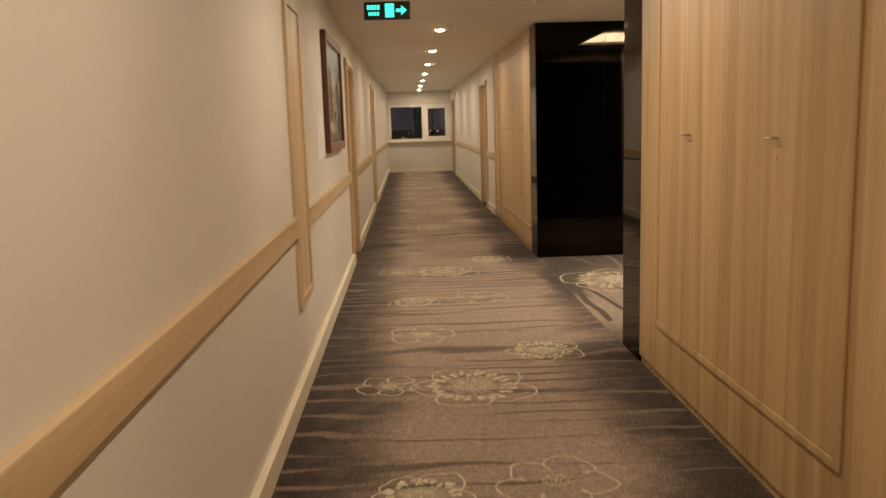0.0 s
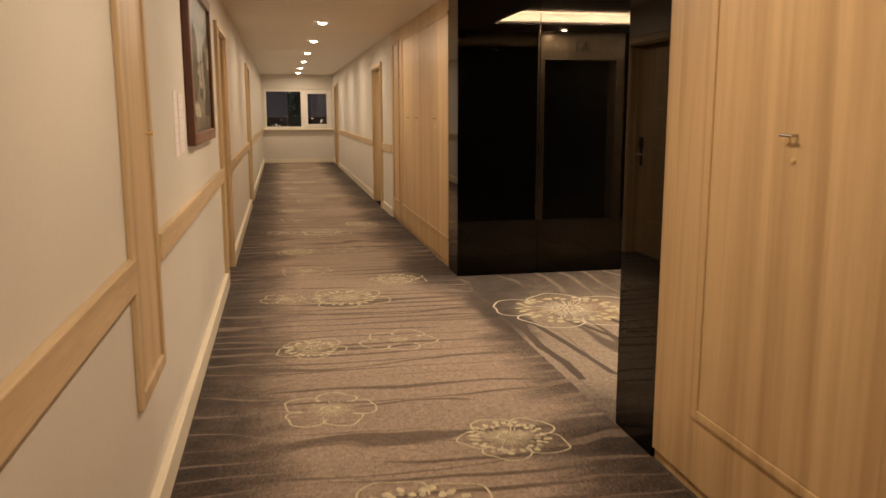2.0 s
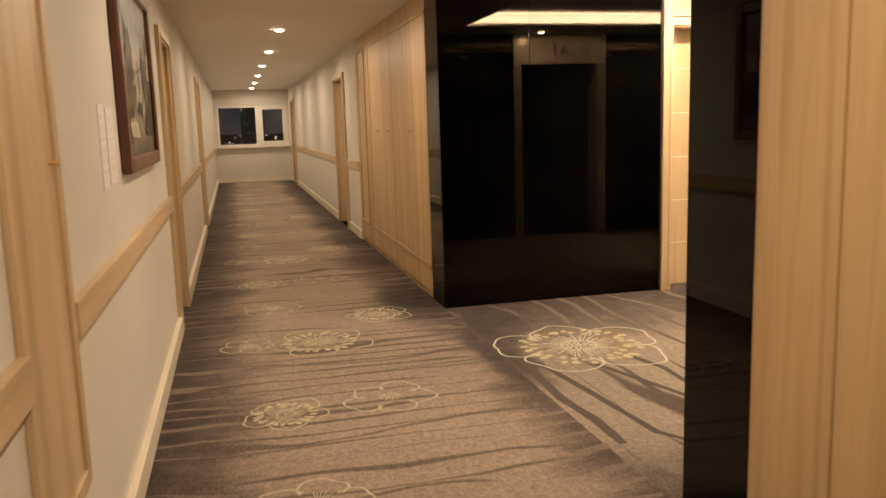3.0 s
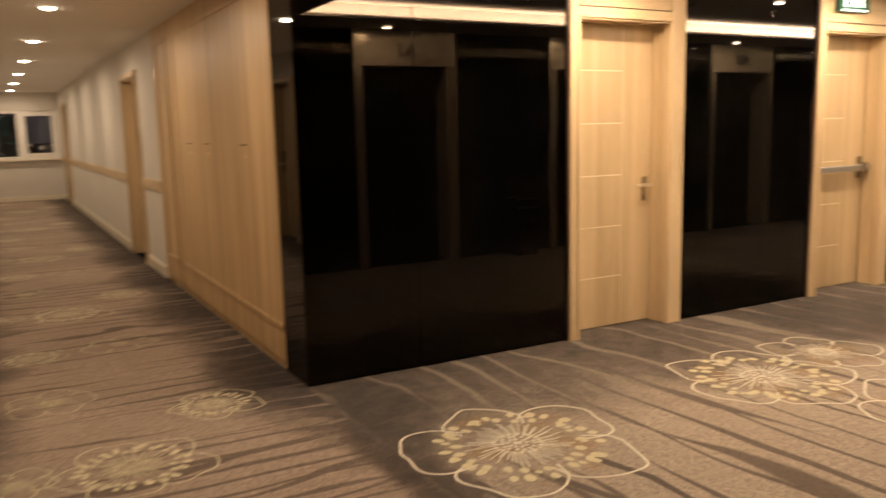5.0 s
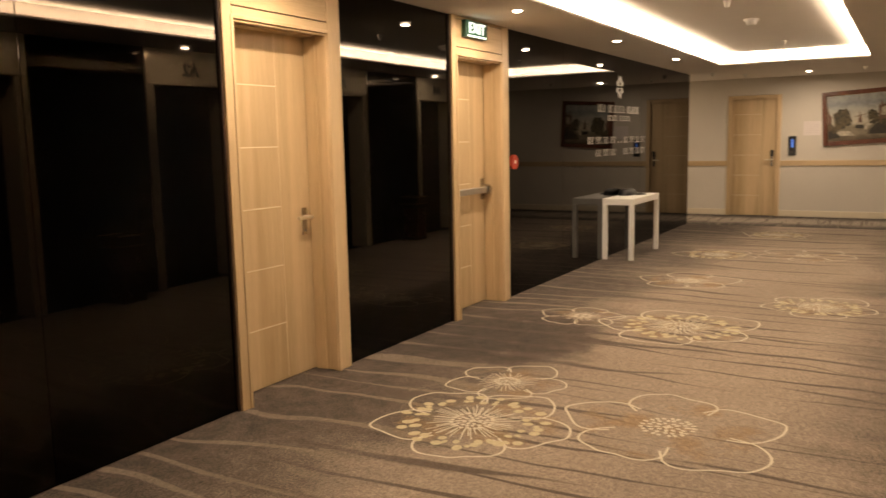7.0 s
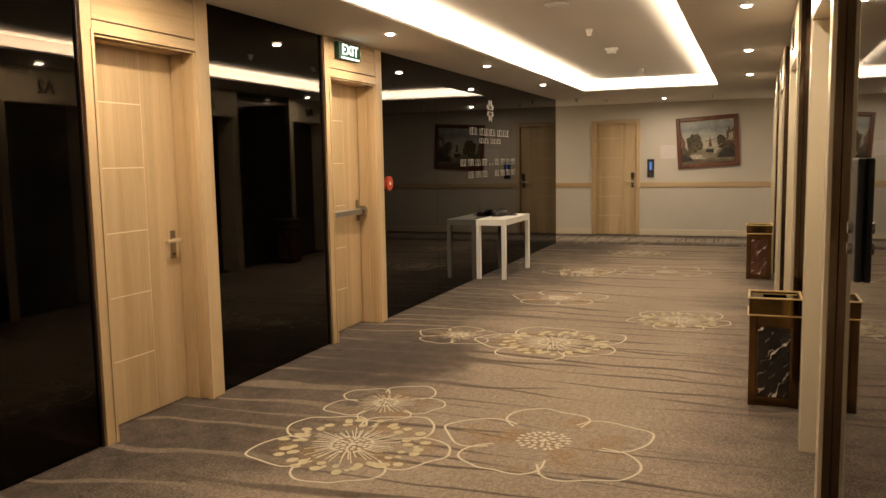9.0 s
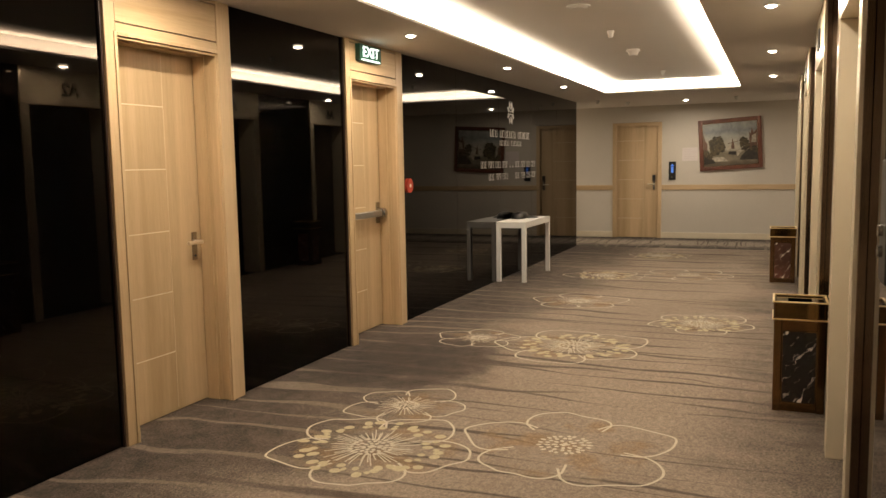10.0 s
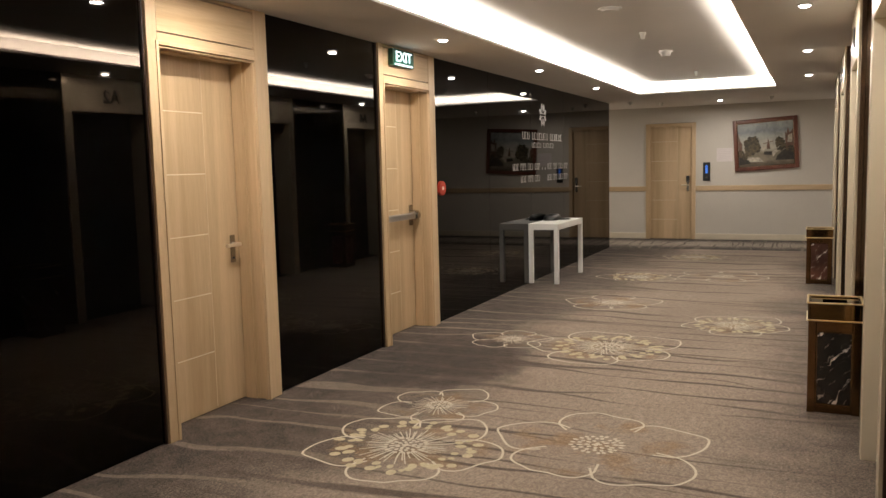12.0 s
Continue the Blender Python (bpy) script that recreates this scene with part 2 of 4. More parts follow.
def black_glass(name):
    m, nt, b = nodes(name)
    v = coords(nt)
    link(nt, ramp(nt, noisy(nt, v, 1.3), [(0.3, (0.0003, 0.00028, 0.00025)), (0.7, (0.0006, 0.0005, 0.00045))]), b.inputs["Base Color"])
    link(nt, ramp(nt, noisy(nt, v, 3.0, 5.0), [(0.35, (0.012,) * 3), (0.75, (0.04,) * 3)]), b.inputs["Roughness"])
    b.inputs["IOR"].default_value = 1.24
    b.inputs["Specular Tint"].default_value = (1.0, 0.81, 0.66, 1)
    return m


def brushed(name, colour, rough=0.3, scale=(1, 1, 0.02)):
    m, nt, b = nodes(name)
    n = noisy(nt, coords(nt, scale), 160.0, 3.0, 0.6)
    link(nt, ramp(nt, n, [(0.3, tuple(c * 0.97 for c in colour)), (0.7, colour)]), b.inputs["Base Color"])
    link(nt, ramp(nt, n, [(0.3, (rough - 0.01,) * 3), (0.7, (rough + 0.02,) * 3)]), b.inputs["Roughness"])
    b.inputs["Metallic"].default_value = 1.0
    return m


M_PAPER = wallpaper("wallpaper", (0.65, 0.605, 0.535))
M_CEIL = plain("ceiling_paint", (0.85, 0.82, 0.78), 0.8, var=0.02, scale=1.2)
M_OAK = wood("oak_veneer", (0.45, 0.315, 0.170), (0.68, 0.505, 0.312))
M_OAK_H = wood("oak_veneer_level", (0.45, 0.315, 0.170), (0.68, 0.505, 0.312), across=(1, 0.045, 1))
M_OAK_X = wood("oak_veneer_cross", (0.45, 0.315, 0.170), (0.68, 0.505, 0.312), across=(0.045, 1, 1))
M_OAKC = wood("oak_boarding", (0.41, 0.258, 0.122), (0.62, 0.425, 0.228), across=(1, 1, 0.03), broad_scale=7.5)
M_INLAY = plain("pale_inlay", (0.80, 0.70, 0.52), 0.35)
M_INLAY_DIM = plain("oak_inlay", (0.72, 0.58, 0.37), 0.35)
M_SKIRT = plain("cream_paint", (0.72, 0.64, 0.50), 0.4, var=0.04)
M_WHITE = plain("white_paint", (0.80, 0.79, 0.76), 0.4, var=0.03)
M_GLASS = black_glass("black_glass")
FLOWERS = ((2.53, 8.0, 0.52, "dots", 0.3), (4.30, 8.07, 0.53, "dots", 0.9), (4.67, 7.12, 0.54, "open", 0.2), (5.03, 8.21, 0.36, "star", 1.0), (6.94, 7.60, 0.56, "dots", 0.4), (6.99, 8.43, 0.34, "star", 0.1),
           (8.16, 6.72, 0.46, "dots", 0.7), (9.02, 8.03, 0.46, "star", 0.2), (11.04, 8.15, 0.45, "dots", 0.5), (11.34, 7.13, 0.52, "open", 0.8), (13.37, 7.74, 0.45, "dots", 0.1))
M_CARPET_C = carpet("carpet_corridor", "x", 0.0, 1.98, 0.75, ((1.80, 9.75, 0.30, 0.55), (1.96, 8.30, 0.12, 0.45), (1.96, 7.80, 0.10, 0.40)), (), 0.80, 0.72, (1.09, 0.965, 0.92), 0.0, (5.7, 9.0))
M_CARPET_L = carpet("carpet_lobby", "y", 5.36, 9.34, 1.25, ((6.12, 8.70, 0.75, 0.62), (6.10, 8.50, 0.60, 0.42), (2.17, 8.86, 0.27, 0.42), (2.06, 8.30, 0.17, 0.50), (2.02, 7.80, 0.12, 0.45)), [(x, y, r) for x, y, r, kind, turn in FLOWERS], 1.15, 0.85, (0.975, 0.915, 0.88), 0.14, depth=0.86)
M_CARPET_P = carpet("carpet_passage", "x", LOBBY_END, WALL_F, 0.75, ())
M_YARN = plain("cream_yarn", (0.62, 0.56, 0.45), 0.95, var=0.18, scale=120.0, grain=0.5)
M_YARN2 = plain("olive_yarn", (0.52, 0.455, 0.30), 0.95, var=0.18, scale=120.0, grain=0.5)
M_YARN_DIM = plain("mottled_olive_yarn", (0.55, 0.48, 0.33), 0.95, var=0.3, scale=30.0, grain=0.5)
M_TWIG = plain("dark_yarn", (0.072, 0.053, 0.042), 0.95, var=0.3, scale=60.0, grain=0.5)
M_STEEL = plain("satin_steel", (0.94, 0.86, 0.72), 0.42, 1.0, 0.02)
M_JAMB = plain("champagne_lift_surround", (0.84, 0.74, 0.57), 0.27, 0.45, 0.03, 3.0)
M_POLISH = plain("dark_polished_edge", (0.24, 0.165, 0.11), 0.16, 1.0, 0.03)
M_DARKSTEEL = brushed("dark_steel", (0.055, 0.048, 0.04), 0.12)
M_BAR = plain("brushed_bar", (0.60, 0.58, 0.56), 0.36, 1.0, 0.05)
M_CHROME = plain("chrome", (0.46, 0.44, 0.41), 0.24, 1.0, 0.03)
M_GOLD = plain("polished_gold", (0.95, 0.76, 0.44), 0.30, 1.0, 0.05)
# Darker copy of the gold: dark reflections are put into its colour.
M_GOLD_DARK = plain("gold_dark_reflections", (0.22, 0.135, 0.055), 0.06, 1.0, 0.1)
M_BRONZE = plain("brown_gold", (0.20, 0.112, 0.050), 0.14, 1.0, 0.2)
M_MARBLE = marble("dark_marble")
M_MARBLE_RED = marble("red_brown_marble", (0.045, 0.018, 0.012), (0.11, 0.045, 0.032))
M_BLACK = plain("black_plastic", (0.012, 0.012, 0.013), 0.35)
M_LEATHER = plain("black_leather", (0.005, 0.0045, 0.0045), 0.42, var=0.3, scale=40.0, grain=0.25)
M_GROOVE = plain("strip_brown_groove_shade", (0.030, 0.014, 0.009), 0.4)
M_FRAME = wood("mahogany", (0.075, 0.022, 0.012), (0.165, 0.052, 0.028), 0.3)
M_RED = plain("red_plastic", (0.42, 0.045, 0.022), 0.4)
M_PAPERW = plain("paper", (0.74, 0.68, 0.66), 0.7, var=0.02)
M_INK = plain("ink", (0.66, 0.59, 0.58), 0.7)
M_LETTER = plain("white_vinyl", (0.24, 0.225, 0.205), 0.5)
M_LAMP = glow("lamp_glow", (1.0, 0.88, 0.70), 70.0)
M_LED = glow("led_strip_glow", (1.0, 0.86, 0.68), 26.0)
M_GREEN = plain("sign_green", (0.006, 0.075, 0.045), 0.4)
M_SIGNLIT = glow("sign_lit_white", (0.85, 1.0, 0.95), 5.0)
M_SIGNGREEN = glow("sign_lit_green", (0.03, 0.80, 0.60), 2.0)
M_BLUE = glow("display_blue", (0.12, 0.30, 0.95), 1.5)
M_PVC = plain("white_pvc", (0.74, 0.70, 0.64), 0.35)

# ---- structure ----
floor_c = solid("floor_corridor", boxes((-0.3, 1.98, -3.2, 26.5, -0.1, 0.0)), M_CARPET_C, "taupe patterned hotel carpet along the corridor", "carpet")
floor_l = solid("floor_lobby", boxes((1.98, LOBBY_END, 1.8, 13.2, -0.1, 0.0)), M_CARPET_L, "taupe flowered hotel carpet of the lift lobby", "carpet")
solid("floor_passage", boxes((LOBBY_END, 16.7, 1.8, 13.2, -0.1, 0.0)), M_CARPET_P, "dark taupe hotel carpet of the side passage", "carpet")

COVE = (3.0, 13.07, 6.61, 8.55)
cx0, cx1, cy0, cy1 = COVE
bm = boxes((-0.3, 2.0, -3.2, 26.5, ROOM_Z, 2.62))
for r in ((2.0, 16.7, 1.8, cy0, ROOM_Z, 2.522), (2.0, 16.7, cy1, 13.2, ROOM_Z, 2.522), (2.0, cx0, cy0, cy1, ROOM_Z, 2.522), (cx1, 16.7, cy0, cy1, ROOM_Z, 2.522)):
    box(bm, *r)
SET, TOP = 0.16, 2.65
box(bm, cx0 - SET, cx1 + SET, cy0 - SET, cy1 + SET, TOP, TOP + 0.06)
for r in ((cx0 - SET - 0.04, cx0 - SET, cy0 - SET, cy1 + SET, 2.522, TOP + 0.06), (cx1 + SET, cx1 + SET + 0.04, cy0 - SET, cy1 + SET, 2.522, TOP + 0.06),
          (cx0 - SET, cx1 + SET, cy0 - SET - 0.04, cy0 - SET, 2.522, TOP + 0.06), (cx0 - SET, cx1 + SET, cy1 + SET, cy1 + SET + 0.04, 2.522, TOP + 0.06)):
    box(bm, *r)
solid("ceiling", bm, M_CEIL, "warm white plaster ceiling with a recessed light cove", "ceiling")

DOORS_W = ((9.32, 10.32), (15.2, 16.2))
DOORS_E = ((14.62, 15.75), (24.1, 25.1))


def wall_x(name, face, back, y0, y1, holes, label):
    """A wall across x between face and back with door holes 2.2 m high."""
    x0, x1 = sorted((face, back))
    bm, at = bmesh.new(), y0
    for a, b in holes:
        box(bm, x0, x1, at, a, 0, ROOM_Z)
        box(bm, x0, x1, a, b, 2.2, ROOM_Z)
        at = b
    box(bm, x0, x1, at, y1, 0, ROOM_Z)
    return solid(name, bm, M_PAPER, label, "wall")


wall_x("wall_west", WALL_W, WALL_W - 0.25, -3.0, END_Y, DOORS_W, "cream papered corridor wall")
wall_x("wall_east_north", WALL_E, WALL_E + 0.2, 13.57, END_Y, DOORS_E, "cream papered corridor wall beyond the lobby")
solid("wall_back", boxes((-0.3, 2.2, -3.2, -3.0, 0, ROOM_Z)), M_PAPER, "cream papered wall closing the corridor", "wall")
wall_x("wall_far", WALL_F, WALL_F + 0.25, 2.0, 13.0, ((8.12, 9.04),), "cream papered wall at the lobby's end")
solid("wall_side_south", boxes((14.4, 16.7, 1.8, 2.0, 0, ROOM_Z)), M_PAPER, "cream papered wall closing the side passage", "wall")
solid("wall_side_north", boxes((14.4, 16.7, 13.0, 13.2, 0, ROOM_Z)), M_PAPER, "cream papered wall closing the side passage", "wall")
solid("wall_passage_south", boxes((14.38, 14.58, 2.0, WALL_S - 0.3, 0, ROOM_Z)), M_PAPER, "cream papered passage wall", "wall")
solid("wall_passage_north", boxes((14.38, 14.58, WALL_N + 0.3, 13.0, 0, ROOM_Z)), M_PAPER, "cream papered passage wall", "wall")

# north wall of the lobby: backing with two door holes, black glass panels on it
D1, D2 = (3.865, 4.90), (6.375, 7.43)
bm = bmesh.new()
for a, b in ((2.02, D1[0]), (D1[1], D2[0]), (D2[1], LOBBY_END)):
    box(bm, a, b, WALL_N + 0.02, WALL_N + 0.30, 0, ROOM_Z)
wall_n = solid("wall_north", bm, M_BLACK, "lobby wall clad in black glass panels", "wall")


def panel(parent, *dims):
    return part("panel", boxes(dims, bevel=0.0015), M_GLASS, parent)


def run(parent, edges, y0, y1):
    for a, b in zip(edges, edges[1:]):
        panel(parent, a + 0.0012, b - 0.0012, y0, y1, 0.004, ROOM_Z - 0.002)


run(wall_n, (1.98, 2.72, D1[0]), WALL_N, WALL_N + 0.018)
run(wall_n, (D1[1], D2[0]), WALL_N, WALL_N + 0.018)
run(wall_n, (D2[1], 8.85, 10.3, 11.75, 13.2, LOBBY_END), WALL_N, WALL_N + 0.018)
panel(wall_n, 1.98, 1.998, WALL_N + 0.019, 9.73, 0.004, ROOM_Z - 0.002)
panel(wall_n, LOBBY_END - 0.018, LOBBY_END, WALL_N + 0.019, WALL_N + 0.3, 0.004, ROOM_Z - 0.002)

# south wall of the lobby with four lift openings
LIFTS = (3.82, 6.31, 8.96, 11.53)
LIFT_W = 1.22
bm, at = bmesh.new(), 2.02
for x in LIFTS:
    box(bm, at, x, WALL_S - 0.40, WALL_S - 0.02, 0, ROOM_Z)
    at = x + LIFT_W
box(bm, at, LOBBY_END, WALL_S - 0.40, WALL_S - 0.02, 0, ROOM_Z)
wall_s = solid("wall_south", bm, M_BLACK, "lobby wall clad in black glass between the lifts", "wall")
at = 1.98
for x in (*LIFTS, LOBBY_END):
    panel(wall_s, at + 0.001, x - 0.001, WALL_S - 0.018, WALL_S, 0.004, ROOM_Z - 0.002)
    at = x + LIFT_W
panel(wall_s, 1.98, 1.998, 5.432, WALL_S - 0.019, 0.004, ROOM_Z - 0.002)
panel(wall_s, LOBBY_END - 0.018, LOBBY_END, WALL_S - 0.3, WALL_S - 0.019, 0.004, ROOM_Z - 0.002)

# end wall with the window
WX0, WX1, WZ0, WZ1 = 0.05, 1.93, 0.97, 2.08
bm = boxes((-0.3, WX0, END_Y, END_Y + 0.2, 0, ROOM_Z), (WX1, 2.2, END_Y, END_Y + 0.2, 0, ROOM_Z), (WX0, WX1, END_Y, END_Y + 0.2, 0, WZ0), (WX0, WX1, END_Y, END_Y + 0.2, WZ1, ROOM_Z))
solid("wall_end", bm, M_PAPER, "cream papered wall under the corridor's end window", "wall")
win = thing("window_1", "white two-light sliding window onto the night city", "window", kind="structure")
part("window_frame", boxes((WX0, WX1, END_Y + 0.03, END_Y + 0.11, WZ0, WZ0 + 0.06), (WX0, WX1, END_Y + 0.03, END_Y + 0.11, WZ1 - 0.06, WZ1), (WX0, WX0 + 0.05, END_Y + 0.03, END_Y + 0.11, WZ0 + 0.06, WZ1 - 0.06),
     (WX1 - 0.05, WX1, END_Y + 0.03, END_Y + 0.11, WZ0 + 0.06, WZ1 - 0.06), (1.07, 1.17, END_Y + 0.03, END_Y + 0.11, WZ0 + 0.06, WZ1 - 0.06), bevel=0.004), M_PVC, win)
part("sash", boxes((1.17, 1.26, END_Y + 0.02, END_Y + 0.07, WZ0 + 0.06, WZ1 - 0.06), (1.80, 1.88, END_Y + 0.02, END_Y + 0.07, WZ0 + 0.06, WZ1 - 0.06), (1.26, 1.80, END_Y + 0.02, END_Y + 0.07, WZ0 + 0.06, WZ0 + 0.13), (1.26, 1.80, END_Y + 0.02, END_Y + 0.07, WZ1 - 0.12, WZ1 - 0.06), bevel=0.004), M_PVC, win)
part("window_sill", boxes((-0.03, 1.975, END_Y - 0.10, END_Y + 0.03, WZ0 - 0.04, WZ0), bevel=0.006), M_SKIRT, win)


def pane_glass():
    m, nt, b = nodes("window_glass")
    b.inputs["Transmission Weight"].default_value, b.inputs["Roughness"].default_value, b.inputs["IOR"].default_value = 1.0, 0.01, 1.45
    link(nt, ramp(nt, noisy(nt, coords(nt), 2.0), [(0.3, (0.93, 0.95, 0.95)), (0.7, (0.98, 0.98, 0.98))]), b.inputs["Base Color"])
    return m


M_PANE = pane_glass()
for a, b in ((WX0 + 0.05, 1.07), (1.26, 1.80)):
    part("pane", boxes((a, b, END_Y + 0.05, END_Y + 0.056, WZ0 + 0.06, WZ1 - 0.06)), M_PANE, win).visible_shadow = False

# skirtings and chair rails
def along(name, x0, x1, spans, z0, z1, material, label, category, kind="structure"):
    for a, b in spans:
        solid(name, boxes((x0, x1, a, b, z0, z1), bevel=0.005), material, label, category, kind)


HATCH = (5.115, 5.665, 0.48, 2.19)
W_SPANS = ((-3.0, 9.32), (10.32, 15.2), (16.2, END_Y))
along("baseboard", WALL_W, 0.0, W_SPANS, 0.0, 0.12, M_SKIRT, "cream painted skirting board", "skirting")
along("trim", WALL_W, WALL_W + 0.030, ((-3.0, HATCH[0]), (HATCH[1], 9.32), (10.32, 15.2), (16.2, END_Y - 0.0)), 0.893, 1.0, M_OAK_H, "pale oak chair rail on papered wall", "rail")
E_SPANS = ((13.60, 14.62), (15.75, 24.1), (25.1, END_Y))
along("baseboard", WALL_E - 0.018, WALL_E, E_SPANS, 0.0, 0.12, M_SKIRT, "cream painted skirting board", "skirting")
along("trim", WALL_E - 0.018, WALL_E, E_SPANS, 0.893, 1.0, M_OAK_H, "pale oak chair rail on papered wall", "rail")
F_SPANS = ((2.0, 8.12), (9.04, 13.0))
along("baseboard", WALL_F - 0.018, WALL_F, F_SPANS, 0.0, 0.11, M_SKIRT, "cream painted skirting board", "skirting")
along("trim", WALL_F - 0.018, WALL_F, F_SPANS, 0.915, 1.01, M_OAK_H, "pale oak chair rail on papered wall", "rail")
solid("baseboard", boxes((0.0, WALL_E - 0.018, END_Y - 0.018, END_Y, 0, 0.1), bevel=0.004), M_SKIRT, "cream painted skirting board", "skirting")


# ---- doors ----
def handle_set(door, x, y, z, side, black=False):
    """Lever on a long plate; black: a card lock with a black reader over the lever."""
    label = "chrome card lock with black reader" if black else "chrome lever handle on a long plate"
    h = part("door_handle", boxes((x - 0.022, x + 0.022, y - 0.009, y, z - 0.088, z + 0.088), bevel=0.003), M_CHROME, door, label)
    if black:
        part("card_reader", boxes((x - 0.030, x + 0.030, y - 0.022, y - 0.0005, z + 0.0885, z + 0.20), bevel=0.006), M_BLACK, h, "black card reader")
    u = z + 0.028
    bm = cyl(bmesh.new(), (x, y - 0.03, u), 0.013, 0.05, "y", 16)
    cyl(bm, (x + side * 0.050, y - 0.056, u), 0.0115, 0.126, "x", 16)
    part("lever", bm, M_STEEL, h, smooth=True)
    part("keyhole", cyl(bmesh.new(), (x, y - 0.009, z - 0.06), 0.008, 0.006, "y", 12), M_BLACK, h)


def oak_door(name, m, width, label, head=0.0, deep=0.16, bar=False, leaf_top=2.13, black=False, casing=(0.075, 0.13)):
    """A door set in a wall: local x along the wall from 0 to width, the room on the -y side, the wall's face at y = 0. head: the side casings run up to that height, with an oak panel between them over the door."""
    d = thing(name, label, "door", kind="structure", m=m)
    c, e = casing
    top, rail = leaf_top + 0.03, 0.062
    high = head - 0.002 if head else top + rail
    left, right = c, width - e
    part("casing", boxes((0, c, -0.03, 0.05, 0, high), bevel=0.005), M_OAK, d)
    part("casing", boxes((right, width, -0.03, 0.05, 0, high), bevel=0.005), M_OAK, d)
    part("casing_head", boxes((left + 0.0005, right - 0.0005, -0.029, 0.05, top, top + rail), bevel=0.004), M_OAK_X, d)
    s = min(0.016, c * 0.25)
    part("moulding", boxes((left - s, left + 0.006, -0.037, -0.0305, 0, top + s), (right - 0.006, right + s, -0.037, -0.0305, 0, top + s), (left + 0.006, right - 0.006, -0.037, -0.0305, top - 0.004, top + s), bevel=0.003), M_OAK, d)
    part("moulding", boxes((left - 0.001, left + 0.010, -0.022, -0.004, 0, top - 0.008), (right - 0.010, right + 0.001, -0.022, -0.004, 0, top - 0.008), (left + 0.010, right - 0.010, -0.022, -0.004, top - 0.018, top - 0.008), bevel=0.003), M_OAK, d)
    part("jamb", boxes((left - 0.02, left, 0.0505, deep + 0.06, 0, top), (right, right + 0.02, 0.0505, deep + 0.06, 0, top), (left - 0.02, right + 0.02, 0.0505, deep + 0.06, top + 0.0005, top + 0.02)), M_OAK, d)
    part("stop", boxes((left, left + 0.012, deep * 0.45, deep - 0.004, 0, top), (right - 0.012, right, deep * 0.45, deep - 0.004, 0, top), (left + 0.012, right - 0.012, deep * 0.45, deep - 0.004, top - 0.016, top), bevel=0.003), M_OAK, d)
    leaf = part("leaf", boxes((left + 0.004, right - 0.005, deep + 0.002, deep + 0.044, 0.006, top - 0.006), bevel=0.002), M_OAK, d)
    # Black strips fill the gaps beside the leaf and stand in for shade.
    part("shadow_gap", boxes((right - 0.0045, right - 0.0005, deep + 0.012, deep + 0.044, 0.006, top - 0.006), (left + 0.0005, left + 0.0035, deep + 0.012, deep + 0.044, 0.006, top - 0.006)), M_BLACK, leaf)
    a, b = left + 0.03, left + 0.65 * (right - left)
    for z in (0.370, 0.740, 1.110, 1.480, 1.848):
        part("inlay", boxes((a, b, deep - 0.0002, deep + 0.004, z, z + 0.006)), M_INLAY, leaf)
    part("inlay", boxes((b, b + 0.005, deep + 0.0006, deep + 0.004, 0.02, top - 0.02)), M_INLAY_DIM, leaf)
    if head:
        z0, z1 = top + rail + 0.008, head - 0.030
        # Backing coloured dark to give the grooves their shade.
        part("groove", boxes((left, right, 0.0, 0.02, top + rail, head - 0.003)), M_GROOVE, d, "dark shadow groove round the panel")
        part("head_panel", boxes((left + 0.004, right - 0.004, -0.027, -0.0005, z0, z1), bevel=0.002), M_OAK_X, d)
        part("head_rail", boxes((left + 0.0005, right - 0.0005, -0.029, -0.0005, z1 + 0.006, head - 0.003), bevel=0.002), M_OAK_X, d)
        part("edge_strip", boxes((-0.012, -0.001, -0.012, 0.02, 0, head - 0.002)), M_GROOVE, d)
        part("edge_strip", boxes((width + 0.001, width + 0.012, -0.012, 0.02, 0, head - 0.002)), M_GROOVE, d)
    if bar:
        p = part("push_bar", boxes((left + 0.02, right - 0.10, deep - 0.075, deep - 0.035, 1.02, 1.075), bevel=0.008), M_BAR, d, "brushed chrome panic push bar")
        bm = boxes((right - 0.115, right - 0.035, deep - 0.080, deep - 0.012, 1.005, 1.095), bevel=0.014)
        cyl(bm, (right - 0.06, deep - 0.075, 1.05), 0.028, 0.03, "y", 20)
        part("bracket", bm, M_CHROME, p)
        part("back_plate", boxes((right - 0.095, right - 0.03, deep - 0.0115, deep + 0.001, 0.955, 1.145), bevel=0.004), M_CHROME, p)
        part("bracket", boxes((left + 0.012, left + 0.06, deep - 0.07, deep - 0.001, 1.015, 1.08), bevel=0.008), M_CHROME, p)
    else:
        handle_set(d, right - 0.075, deep, 1.0, -1, black)
    return d


oak_door("door_1", pose(D1[0], WALL_N, 0), D1[1] - D1[0], "closed pale oak door with inlaid lines and chrome lever", ROOM_Z, leaf_top=2.155)
oak_door("door_2", pose(D2[0], WALL_N, 0), D2[1] - D2[0], "closed pale oak exit door with chrome panic bar", ROOM_Z, bar=True, leaf_top=2.155)
for n, (a, b) in enumerate(DOORS_W):
    oak_door(f"door_{n + 3}", pose(WALL_W, a, 0, 0, 0, 90), b - a, "closed pale oak guest room door", deep=0.1, black=True, leaf_top=2.10, casing=(0.08, 0.08))
for n, (a, b) in enumerate(DOORS_E):
    oak_door(f"door_{n + 5}", pose(WALL_E, b, 0, 0, 0, -90), b - a, "closed pale oak guest room door", deep=0.1, black=True, leaf_top=2.10, casing=(0.08, 0.08))
